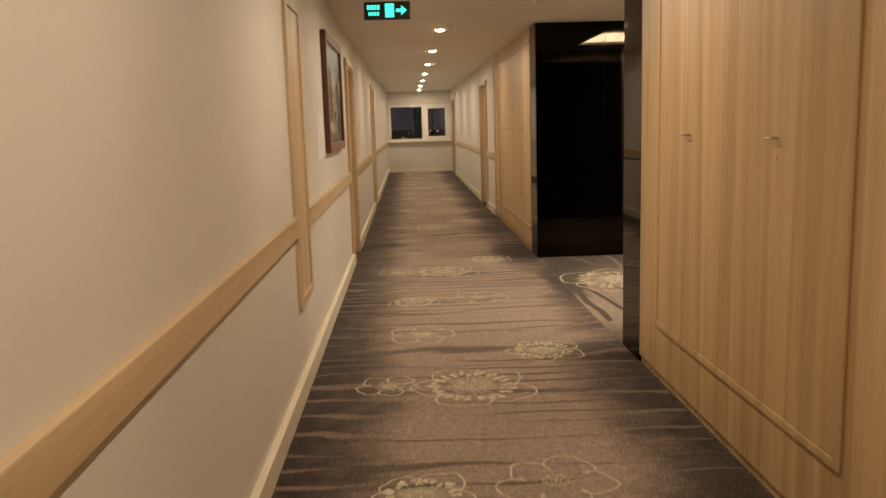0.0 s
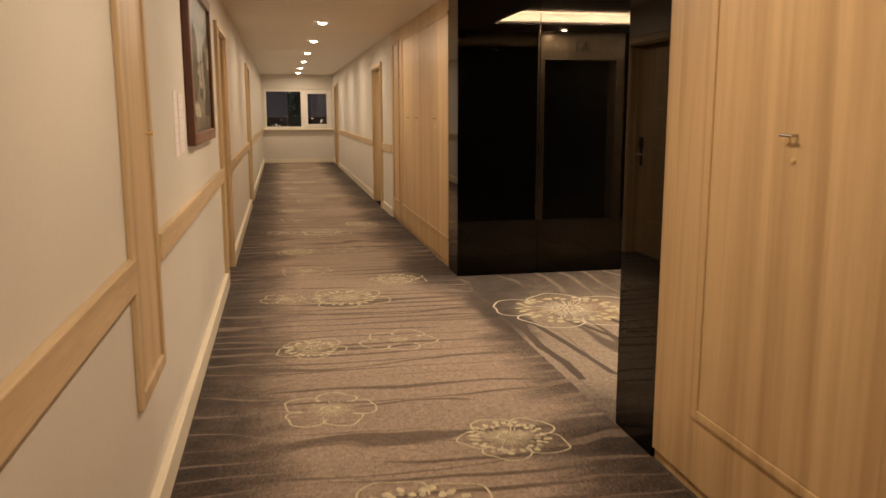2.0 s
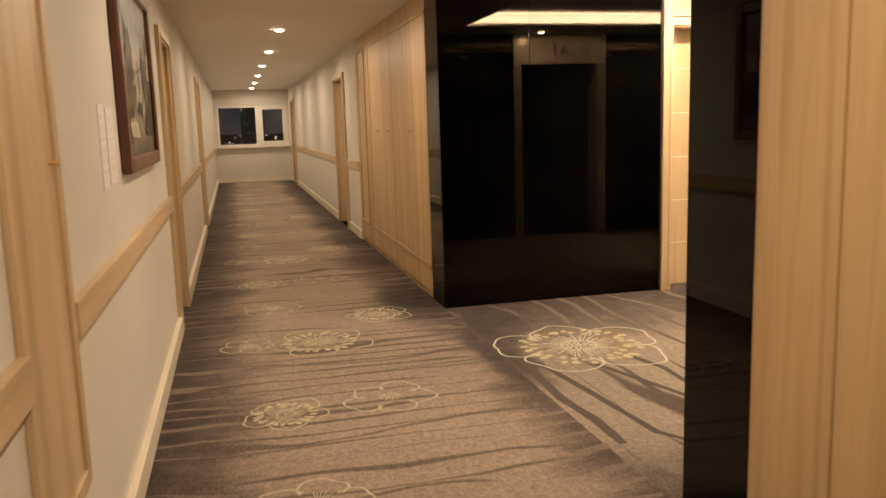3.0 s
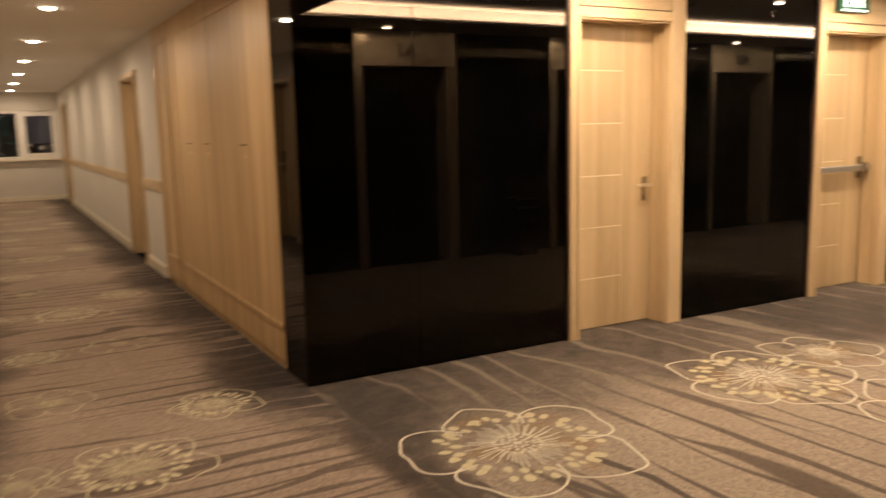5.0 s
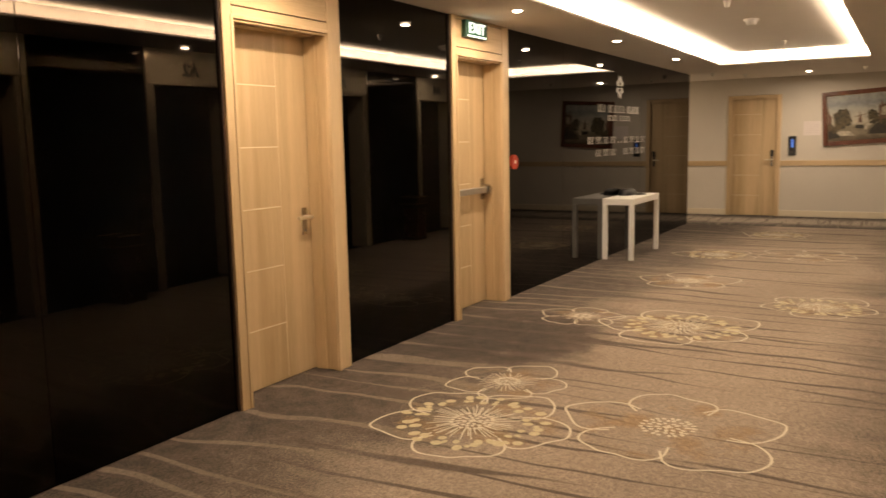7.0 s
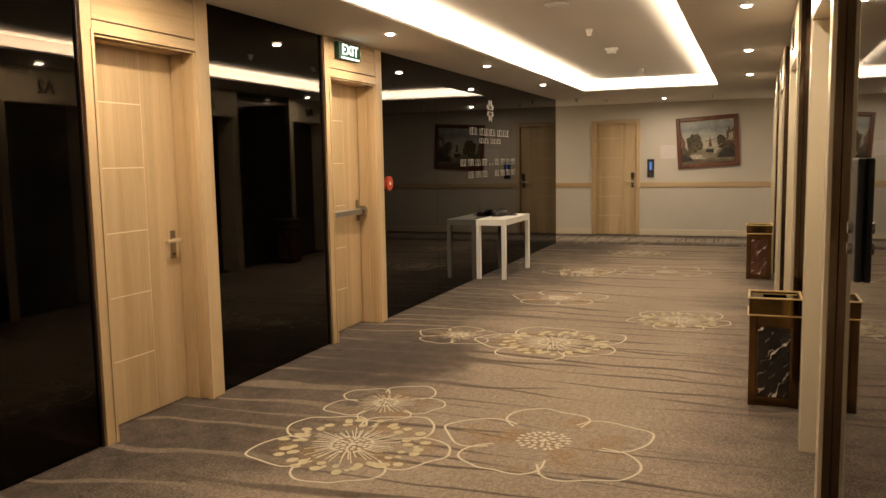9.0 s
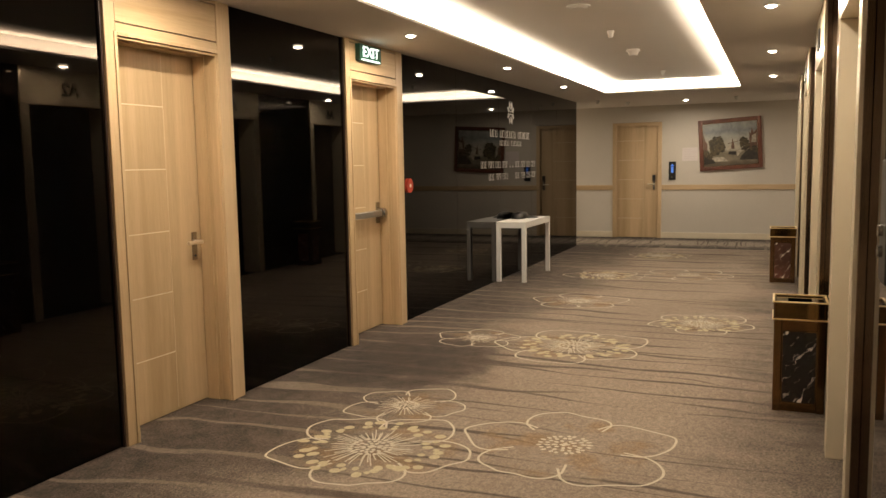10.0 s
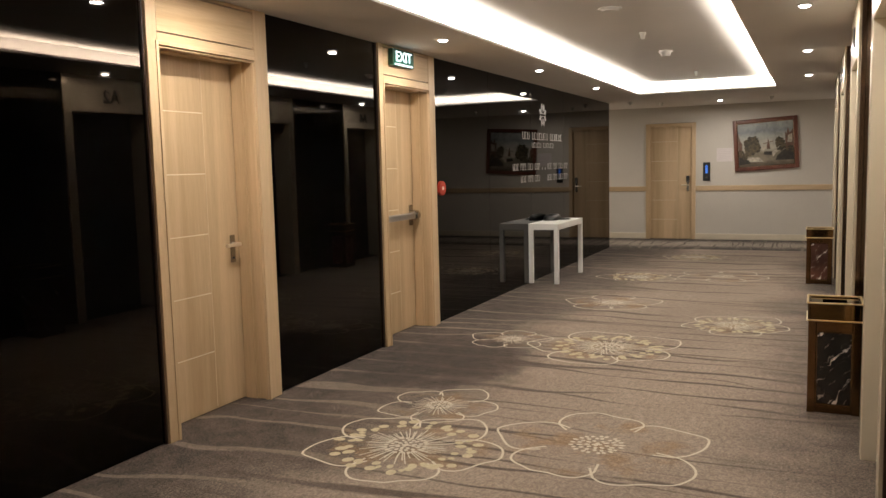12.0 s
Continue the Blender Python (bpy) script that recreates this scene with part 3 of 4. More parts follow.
oak_door("door_7", pose(WALL_F, 9.04, 0, 0, 0, -90), 0.92, "closed pale oak guest room door with black card lock", deep=0.012, black=True, leaf_top=2.10, casing=(0.068, 0.068))


# ---- lifts ----
def lift(x, sign):
    m = pose(x, WALL_S, 0)
    w, j, k, top, deep = LIFT_W, 0.10, 0.12, 2.13, 0.22
    t = thing("elevator", f"lift entrance with steel surround marked {sign}, doors shut", "elevator", "lifts of the lobby", m=m)
    part("jamb", boxes((0.0, j, -deep, 0.045, 0.0, top), bevel=0.004), M_JAMB, t)
    part("jamb", boxes((w - k, w, -deep, 0.045, 0.0, top), bevel=0.004), M_JAMB, t)
    part("edge_trim", boxes((-0.006, -0.0005, 0.0, 0.030, 0.0, ROOM_Z - 0.004), bevel=0.002), M_POLISH, t, "dark polished metal edge")
    part("edge_trim", boxes((w + 0.0005, w + 0.006, 0.0, 0.030, 0.0, ROOM_Z - 0.004), bevel=0.002), M_POLISH, t, "dark polished metal edge")
    part("header", boxes((0.0, w, -deep, 0.045, top + 0.001, ROOM_Z - 0.003), bevel=0.004), M_JAMB, t)
    for a, b in ((j, w / 2 - 0.002), (w / 2 + 0.002, w - k)):
        part("door_leaf", boxes((a, b, -deep - 0.05, -deep - 0.005, 0.0, top), bevel=0.002), M_DARKSTEEL, t)
    part("sill", boxes((j, w - k, -deep, -0.03, 0.0, 0.006)), M_DARKSTEEL, t)
    cu = bpy.data.curves.new("sign", "FONT")
    cu.body, cu.size, cu.extrude, cu.align_x, cu.offset = sign, 0.19, 0.004, "CENTER", 0.004
    ob = new("sign_text", cu)
    dg = bpy.context.evaluated_depsgraph_get()
    me = bpy.data.meshes.new_from_object(ob.evaluated_get(dg))
    bpy.data.objects.remove(ob)
    me.materials.clear()
    me.materials.append(M_BLACK)
    ob = new("letters", me)
    ob.matrix_basis = pose(w / 2, 0.05, 2.235, 90, 0, 180)
    ob.parent = t
    return t


for n, x in enumerate(LIFTS):
    lift(x, f"A{n + 1}")

# call panel on the glass beside the first lift
t = thing("call_panel", "slim black lift call panel on black glass", "panel", m=pose(3.13, WALL_S, 0))
part("plate", boxes((0, 0.15, 0.0, 0.022, 1.13, 1.48), bevel=0.006), M_BLACK, t)
part("button", cyl(bmesh.new(), (0.075, 0.028, 1.22), 0.017, 0.014, "y", 20), M_CHROME, t)
part("button", cyl(bmesh.new(), (0.075, 0.028, 1.28), 0.017, 0.014, "y", 20), M_CHROME, t)


# ---- built-in oak cupboards along the corridor ----
def cupboard(y0, y1, panels, low, label):
    """Panels: from, to, handles, and whether a moulding closes the near end; low: height of the lowest moulding."""
    t = thing("built_in_cupboard", label, "cupboard")
    x = WALL_E
    part("body", boxes((x + 0.001, x + 0.03, y0, y1, 0.05, ROOM_Z - 0.002)), M_OAKC, t)
    part("plinth", boxes((x + 0.014, x + 0.03, y0, y1, 0.0, 0.049)), M_OAKC, t)
    for a, b, handles, closed in panels:
        w = 0.036
        p = a + w if closed else a
        rows = [(x - 0.011, x, b - w, b, low, 2.36), (x - 0.011, x, p, b - w, low, low + w), (x - 0.011, x, p, b - w, 2.36 - w, 2.36)]
        if closed:
            rows.append((x - 0.011, x, a, a + w, low, 2.36))
        part("moulding", boxes(*rows, bevel=0.005), M_OAKC, t)
        if handles:
            cuts = [p + 0.002] + [(m + n) / 2 for m, n in zip(sorted(handles), sorted(handles)[1:])] + [b - w - 0.002]
            for c, d in zip(cuts, cuts[1:]):
                part("door", boxes((x - 0.004, x + 0.0005, c + 0.001, d - 0.001, low + w + 0.002, 2.322), bevel=0.001), M_OAKC, t)
        for h in handles:
            bm = cyl(bmesh.new(), (x - 0.030, h, 1.395), 0.0045, 0.062, "y", 12)
            for o in (-0.017, 0.017):
                cyl(bm, (x - 0.017, h + o, 1.395), 0.005, 0.028, "x", 12)
            k = part("handle", bm, M_CHROME, t, "small chrome bar handle", True)
            part("keyhole", cyl(bmesh.new(), (x - 0.007, h - 0.01, 1.32), 0.008, 0.006, "x", 14), M_GOLD, k)
    return t


cupboard(-0.6, 5.43, ((3.12, 5.10, (4.595, 3.66), True), (0.6, 2.62, (), True)), 0.315, "pale oak built-in cupboard with moulded doors")
cupboard(9.731, 13.568, ((9.735, 12.57, (10.35, 11.42, 12.04), False), (12.86, 13.40, (), True)), 0.262, "pale oak built-in wall panelling with cupboard doors")
solid("wall_east_south", boxes((2.011, 2.3, -3.0, 5.40, 0, ROOM_Z), (1.98, 2.3, -3.0, -0.601, 0, ROOM_Z)), M_PAPER, "wall behind the oak cupboard", "wall")
solid("wall_east_middle", boxes((2.011, 2.18, 9.66, 13.569, 0, ROOM_Z)), M_PAPER, "wall behind the oak panelling", "wall")

# hatch in the west wall
y0, y1, z0, z1 = HATCH
t = thing("service_hatch", "tall narrow pale oak service hatch in papered wall", "hatch")
part("frame", boxes((WALL_W, WALL_W + 0.022, y0, y0 + 0.05, z0, z1), (WALL_W, WALL_W + 0.022, y1 - 0.05, y1, z0, z1), (WALL_W, WALL_W + 0.022, y0 + 0.05, y1 - 0.05, z0, z0 + 0.05), (WALL_W, WALL_W + 0.022, y0 + 0.05, y1 - 0.05, z1 - 0.05, z1), bevel=0.005), M_OAK, t)
part("door", boxes((WALL_W, WALL_W + 0.012, y0 + 0.052, y1 - 0.052, z0 + 0.052, z1 - 0.052), bevel=0.002), M_OAK, t)
bm = cyl(bmesh.new(), (WALL_W + 0.022, y1 - 0.10, 1.39), 0.005, 0.02, "x", 14)
cyl(bm, (WALL_W + 0.034, y1 - 0.10, 1.39), 0.009, 0.010, "x", 16)
part("knob", bm, M_GOLD, t, "small brass knob", True)


# ---- paintings ----
def canvas_material(name):
    m, nt, b = nodes(name)
    tc = coords(nt)
    sep = nt.nodes.new("ShaderNodeSeparateXYZ")
    link(nt, tc, sep.inputs[0])
    h = maths(nt, "ADD", sep.outputs["Z"], maths(nt, "MULTIPLY", noisy(nt, tc, 7.0, 4.0), 0.12))
    c = ramp(nt, h, [(0.08, (0.05, 0.036, 0.024)), (0.19, (0.15, 0.12, 0.08)), (0.25, (0.26, 0.22, 0.16)), (0.36, (0.22, 0.19, 0.13)), (0.44, (0.50, 0.46, 0.37)), (0.58, (0.52, 0.50, 0.43)), (0.76, (0.26, 0.29, 0.30)), (0.90, (0.40, 0.42, 0.41))])
    c = mixed(nt, 0.5, c, ramp(nt, noisy(nt, tc, 9.0, 6.0, 0.6, 0.8), [(0.36, (0.42, 0.43, 0.43)), (0.6, (1, 1, 1))]), "MULTIPLY")
    link(nt, c, b.inputs["Base Color"])
    b.inputs["Roughness"].default_value = 0.5
    bump(nt, b, noisy(nt, tc, 60.0, 3.0), 0.3, 0.001)
    return m


M_CANVAS = canvas_material("oil_canvas")
def clumps(name, dark, light):
    m, nt, b = nodes(name)
    g = nt.nodes.new("ShaderNodeNewGeometry")
    c = ramp(nt, g.outputs["Random Per Island"], [(0.0, dark), (1.0, light)])
    c = mixed(nt, 0.6, c, ramp(nt, noisy(nt, coords(nt), 45.0, 4.0), [(0.3, (0.5, 0.5, 0.5)), (0.7, (1, 1, 1))]), "MULTIPLY")
    link(nt, c, b.inputs["Base Color"])
    b.inputs["Roughness"].default_value = 0.5
    return m


M_LEAF = clumps("painted_foliage", (0.022, 0.017, 0.009), (0.13, 0.10, 0.05))
M_BRICKP = plain("painted_houses", (0.13, 0.07, 0.045), 0.5, var=0.5, scale=30.0)
M_GROUNDP = plain("painted_banks", (0.024, 0.019, 0.014), 0.5, var=0.6, scale=20.0)
M_PALEP = plain("painted_lights", (0.45, 0.40, 0.32), 0.5, var=0.4, scale=25.0)


def blob(bm, x, z, r, rng, y):
    for _ in range(70):
        a, q = rng.uniform(0, 6.283), r * math.sqrt(rng.random())
        c = (x + q * math.cos(a), z + q * math.sin(a) * 1.15)
        s = r * rng.uniform(0.16, 0.36)
        d = y - 0.00004 * _
        vs = [bm.verts.new((c[0] + s * rng.uniform(0.7, 1.2) * math.cos(k), d, c[1] + s * rng.uniform(0.7, 1.2) * math.sin(k))) for k in (0, 1.05, 2.1, 3.14, 4.2, 5.24)]
        bm.faces.new(vs)


def painting(m, w, h, label, seed):
    """Local x along the wall, z up, the room on the -y side, back at y = 0, lower left corner at the origin."""
    rng = random.Random(seed)
    t = thing("painting", label, "painting", m=m)
    f, d = 0.072, 0.045
    part("frame", boxes((0, f, -d, 0, 0, h), (w - f, w, -d, 0, 0, h), (f, w - f, -d, 0, 0, f), (f, w - f, -d, 0, h - f, h), bevel=0.012), M_FRAME, t)
    i = f - 0.004
    part("slip", boxes((i, i + 0.009, -d + 0.008, -0.004, i, h - i), (w - i - 0.009, w - i, -d + 0.008, -0.004, i, h - i), (i + 0.009, w - i - 0.009, -d + 0.008, -0.004, i, i + 0.009), (i + 0.009, w - i - 0.009, -d + 0.008, -0.004, h - i - 0.009, h - i), bevel=0.002), M_BRONZE, t, "thin gilt slip")
    c = part("canvas", boxes((f, w - f, -0.02, -0.004, f, h - f)), M_CANVAS, t, "muted canal landscape in oils")
    u, v, y = w - 2 * f, h - 2 * f, -0.0225
    for x, z, r in ((0.24, 0.50, 0.12), (0.30, 0.58, 0.08), (0.22, 0.38, 0.09), (0.33, 0.44, 0.08), (0.74, 0.54, 0.07), (0.77, 0.45, 0.08), (0.93, 0.34, 0.06), (0.05, 0.30, 0.06), (0.12, 0.24, 0.05)):
        bm = bmesh.new()
        blob(bm, f + x * u, f + z * v, r * u, rng, y)
        part("painted_tree", bm, M_LEAF, c)

    def daub(name, material, rows, lift):
        """Each row: the outline of one painted shape, as fractions of the canvas."""
        for row in rows:
            bm = bmesh.new()
            bm.faces.new([bm.verts.new((f + p * u, y - lift, f + q * v)) for p, q in row])
            part(name, bm, material, c)
    daub("painted_house", M_BRICKP, (
        ((0.85, 0.36), (0.99, 0.36), (0.99, 0.80), (0.93, 0.72), (0.90, 0.84), (0.875, 0.70), (0.85, 0.76)),
        ((0.01, 0.20), (0.07, 0.20), (0.085, 0.54), (0.05, 0.60), (0.01, 0.78)),
        ((0.50, 0.38), (0.58, 0.38), (0.57, 0.50), (0.545, 0.64), (0.53, 0.50)),
        ((0.46, 0.50), (0.64, 0.545), (0.64, 0.56), (0.46, 0.515))), 0.0006)
    daub("painted_wall", M_PALEP, (
        ((0.88, 0.50), (0.97, 0.50), (0.97, 0.70), (0.90, 0.66)),
        ((0.62, 0.20), (0.70, 0.30), (0.80, 0.36), (0.78, 0.38), (0.66, 0.35), (0.61, 0.30)),
        ((0.10, 0.12), (0.45, 0.10), (0.38, 0.20), (0.20, 0.22)),
        ((0.44, 0.36), (0.52, 0.38), (0.52, 0.44), (0.46, 0.46))), 0.0011)
    daub("painted_bank", M_GROUNDP, (
        ((0.66, 0.12), (0.99, 0.10), (0.99, 0.38), (0.83, 0.36), (0.70, 0.22)),
        ((0.01, 0.05), (0.22, 0.08), (0.18, 0.16), (0.01, 0.24)),
        ((0.46, 0.26), (0.60, 0.24), (0.61, 0.32), (0.47, 0.33))), 0.0016)
    return t


painting(pose(WALL_W, 7.02, 1.28, 0, 0, 90), 1.45, 0.94, "large framed landscape oil painting on papered wall", 3)
painting(pose(WALL_F, 7.425, 1.255, 0, -3.2, -90), 1.09, 0.93, "dark-framed canal landscape painting hanging slightly askew", 5)


def notice(m, w, h, label):
    t = thing("notice", label, "notice", m=m)
    part("sheet", boxes((0, w, -0.003, 0, 0, h)), M_PAPERW, t)
    for k in range(6):
        part("text_line", boxes((0.03, w * (0.9 if k % 3 else 0.6), -0.0033, -0.0029, h * (0.84 - 0.13 * k), h * (0.84 - 0.13 * k) + 0.008)), M_INK, t)


notice(pose(WALL_W, 6.50, 1.25, 0, 0, 90), 0.15, 0.32, "white paper notice beside the painting")
notice(pose(WALL_W, 6.68, 1.26, 0, 0, 90), 0.20, 0.30, "white paper notice beside the painting")
notice(pose(WALL_F, 7.75, 1.45, 0, 0, -90), 0.28, 0.25, "white paper notice beside the painting")

# lift display by the far door
t = thing("lift_display", "black wall display with lit blue sign", "display", m=pose(WALL_F, 7.99, 1.10, 0, 0, -90))
part("plate", boxes((0, 0.13, -0.02, 0, 0, 0.345), bevel=0.005), M_BLACK, t)
bm = bmesh.new()
for a, b, z, q in ((0.045, 0.085, 0.14, 0.25), (0.035, 0.095, 0.26, 0.275), (0.05, 0.08, 0.28, 0.295)):
    box(bm, a, b, -0.0215, -0.0195, z, q)
part("digits", bm, M_BLUE, t, "lit blue digits")
part("button", cyl(bmesh.new(), (0.065, -0.022, 0.06), 0.012, 0.005, "y", 16), M_CHROME, t)

# ---- lobby things ----
t = thing("console_table", "plain white wooden side table against black glass", "table")
tx0, tx1, ty0, ty1 = 10.15, 11.32, 8.955, 9.336
part("tabletop", boxes((tx0, tx1, ty0, ty1, 0.725, 0.75), bevel=0.003), M_WHITE, t)
for r in ((tx0, tx1, ty0, ty0 + 0.025), (tx0, tx1, ty1 - 0.025, ty1), (tx0, tx0 + 0.025, ty0 + 0.0255, ty1 - 0.0255), (tx1 - 0.025, tx1, ty0 + 0.0255, ty1 - 0.0255)):
    part("apron", boxes((*r, 0.675, 0.7245)), M_WHITE, t)
for x in (tx0, tx1 - 0.052):
    for y in (ty0, ty1 - 0.052):
        part("leg", boxes((x, x + 0.052, y, y + 0.052, 0.0, 0.6745), bevel=0.002), M_WHITE, t)

t = thing("black_cap", "low black leather cap lying on the white table against the glass", "cap")
bm = bmesh.new()
bmesh.ops.create_uvsphere(bm, u_segments=28, v_segments=14, radius=1.0)
for v in bm.verts:
    k = 1 + 0.08 * noise.noise(v.co * 1.7)
    v.co = (v.co.x * 0.19 * k, math.copysign(abs(v.co.y) ** 0.55, v.co.y) * 0.095, max(v.co.z, 0.0) ** 0.55 * 0.082 * k)
bmesh.ops.translate(bm, verts=bm.verts, vec=(10.86, 9.241, 0.7505))
part("crown", bm, M_LEATHER, t, smooth=True)
bm = bmesh.new()
bmesh.ops.create_uvsphere(bm, u_segments=20, v_segments=8, radius=1.0)
for v in bm.verts:
    v.co = (v.co.x * 0.13, v.co.y * 0.10, max(v.co.z, 0.0) * 0.02)
bmesh.ops.translate(bm, verts=bm.verts, vec=(10.98, 9.13, 0.7505))
part("peak", bm, M_LEATHER, t, smooth=True)


def ash_bin(m, stone, label, stone_label):
    t = thing("litter_bin", label, "bin", "litter bins by the lifts", m=m)
    w, g = 0.28, 0.045
    part("body", boxes((0.012, w - 0.012, 0.012, w - 0.012, 0.012, 0.546)), M_BRONZE, t)
    for a in (0.0, w - g):
        for b in (0.0, w - g):
            part("post", boxes((a, a + g, b, b + g, 0, 0.548), bevel=0.004), M_BRONZE, t)
    for z, h in ((0.004, 0.05), (0.485, 0.062)):
        for r in ((g, w - g, 0.002, 0.0115), (g, w - g, w - 0.0115, w - 0.002), (0.002, 0.0115, g, w - g), (w - 0.0115, w - 0.002, g, w - g)):
            part("rail", boxes((*r, z, z + h), bevel=0.002), M_BRONZE, t)
    for side in range(4):
        turn = Matrix.Translation((w / 2, w / 2, 0)) @ Matrix.Rotation(side * math.pi / 2, 4, "Z") @ Matrix.Translation((-w / 2, -w / 2, 0))
        bm = boxes((g + 0.006, w - g - 0.006, 0.005, 0.0118, 0.06, 0.479))
        bmesh.ops.transform(bm, matrix=turn, verts=bm.verts)
        p = part("marble_panel", bm, stone, t, stone_label)
        bm = boxes((g + 0.001, g + 0.0055, 0.003, 0.0118, 0.0545, 0.484), (w - g - 0.0055, w - g - 0.001, 0.003, 0.0118, 0.0545, 0.484), (g + 0.0055, w - g - 0.0055, 0.003, 0.0118, 0.0545, 0.0595), (g + 0.0055, w - g - 0.0055, 0.003, 0.0118, 0.4795, 0.484))
        bmesh.ops.transform(bm, matrix=turn, verts=bm.verts)
        part("gilt_bead", bm, M_GOLD_DARK, p)
    o = 0.010
    part("band", boxes((-o, w + o, -o, w + o, 0.5485, 0.5545), bevel=0.002), M_GOLD, t, "thin bright gold edge")
    part("collar", boxes((-0.004, w + 0.004, -0.004, 0.012, 0.555, 0.650), (-0.004, w + 0.004, w - 0.012, w + 0.004, 0.555, 0.650), (-0.004, 0.012, 0.012, w - 0.012, 0.555, 0.650), (w - 0.012, w + 0.004, 0.012, w - 0.012, 0.555, 0.650), bevel=0.002), M_GOLD_DARK, t, "polished gold collar, coloured dark for its reflections")
    part("rim", boxes((-o, w + o, -o, 0.002, 0.6505, 0.658), (-o, w + o, w - 0.002, w + o, 0.6505, 0.658), (-o, 0.002, 0.002, w - 0.002, 0.6505, 0.658), (w - 0.002, w + o, 0.002, w - 0.002, 0.6505, 0.658), bevel=0.002), M_GOLD, t, "thin bright gold rim")
    part("ash_tray", boxes((0.013, w - 0.013, 0.013, 0.075, 0.628, 0.645), (0.013, w - 0.013, w - 0.075, w - 0.013, 0.628, 0.645), (0.013, 0.075, 0.075, w - 0.075, 0.628, 0.645), (w - 0.075, w - 0.013, 0.075, w - 0.075, 0.628, 0.645), (0.07, w - 0.07, 0.07, w - 0.07, 0.590, 0.60)), M_GOLD_DARK, t, "sunken square ash tray")
    return t


ash_bin(pose(5.66, 5.834, 0), M_MARBLE, "gold-rimmed litter bin with black marble panels", "black marble with white veins")
ash_bin(pose(10.95, 5.885, 0), M_MARBLE_RED, "gold-rimmed litter bin with red-brown marble panels", "red-brown marble with white veins")

# alarm bell on the glass
t = thing("alarm_bell", "round red fire alarm on black glass", "alarm", m=pose(7.56, WALL_N, 1.285))
bm = cyl(bmesh.new(), (0, -0.010, 0), 0.068, 0.02, "y", 32)
cyl(bm, (0, -0.025, 0), 0.050, 0.010, "y", 32, r2=0.068)
part("bell", bm, M_RED, t, smooth=True)
part("button", cyl(bmesh.new(), (0, -0.032, 0), 0.018, 0.005, "y", 16), M_WHITE, t)

# lettering and emblem on the glass: bars and plain shapes
t = thing("wall_lettering", "small white lettering and emblem on black glass", "sign", m=pose(0, WALL_N, 0))
bm = bmesh.new()
for k in range(8):
    a = (k + 0.5) * math.pi / 4
    for r0, r1, r2, h in ((0.035, 0.115, 0.165, 0.36),):
        vs = [bm.verts.new((10.80 + r * math.cos(a + d), -0.003, 2.125 + r * math.sin(a + d))) for r, d in ((r0, 0), (r1, -h), (r2, 0), (r1, h))]
        bm.faces.new(vs)
box(bm, 10.77, 10.83, -0.003, -0.0005, 2.135, 2.15)
box(bm, 10.77, 10.83, -0.003, -0.0005, 2.10, 2.115)
emblem = part("emblem", bm, M_LETTER, t)


def letter_bars(x0, x1, z0, z1, pattern):
    """Unreadable words as rows of small hollow bars, a part for each word."""
    w, at = (x1 - x0) / len(pattern), 0
    for word in pattern.split(" "):
        if word:
            bm, s = bmesh.new(), 0.22 * w
            for k in range(len(word)):
                p, q = x0 + (at + k + 0.06) * w, x0 + (at + k + 0.88) * w
                shape = (at + 2 * k) % 4
                box(bm, p, p + s, -0.002, -0.0005, z0, z1)
                if shape != 2:
                    box(bm, q - s * 0.6, q, -0.002, -0.0005, z0 if shape != 1 else (z0 + z1) / 2, z1)
                if shape != 0:
                    box(bm, p + s, q - s * 0.6, -0.002, -0.0005, z1 - 0.009, z1)
                if shape != 1:
                    box(bm, p + s, q - s * 0.6, -0.002, -0.0005, z0, z0 + 0.009)
            part("word", bm, M_LETTER, t)
        at += len(word) + 1


letter_bars(9.97, 11.68, 1.80, 1.89, "--- ------- ------")
letter_bars(10.34, 11.27, 1.70, 1.765, "----- ------")
letter_bars(9.62, 10.66, 1.42, 1.50, "---- ---- ---- ----")
letter_bars(10.98, 11.96, 1.42, 1.50, "---- ---- ---- ----")
letter_bars(9.90, 10.66, 1.27, 1.35, "---- ---- ----")
letter_bars(10.98, 11.96, 1.27, 1.35, "---- ---- ---- ----")
bm = bmesh.new()
for x in (10.76, 10.88):
    cyl(bm, (x, -0.0015, 1.43), 0.018, 0.002, "y", 12)
part("dots", bm, M_LETTER, t)


# ---- signs ----
def text_mesh(body, size):
    cu = bpy.data.curves.new("words", "FONT")
    cu.body, cu.size, cu.extrude, cu.align_x, cu.align_y = body, size, 0.001, "CENTER", "CENTER"
    ob = new("words", cu)
    me = bpy.data.meshes.new_from_object(ob.evaluated_get(bpy.context.evaluated_depsgraph_get()))
    bpy.data.objects.remove(ob)
    me.materials.clear()
    return me


t = thing("exit_sign", "green exit sign box over the oak door", "sign", m=pose(6.54, WALL_N - 0.031, 2.335))
part("case", boxes((0, 0.38, -0.045, 0, 0, 0.135), bevel=0.004), M_GREEN, t)
me = text_mesh("EXIT", 0.15)
me.materials.append(M_SIGNLIT)
ob = new("letters", me)
ob.matrix_basis = pose(0.19, -0.0465, 0.072, 90, 0, 0) @ Matrix.Diagonal((0.95, 0.8, 1, 1))
ob.parent = t
part("underline", boxes((0.03, 0.35, -0.0465, -0.045, 0.004, 0.016)), M_SIGNLIT, t)

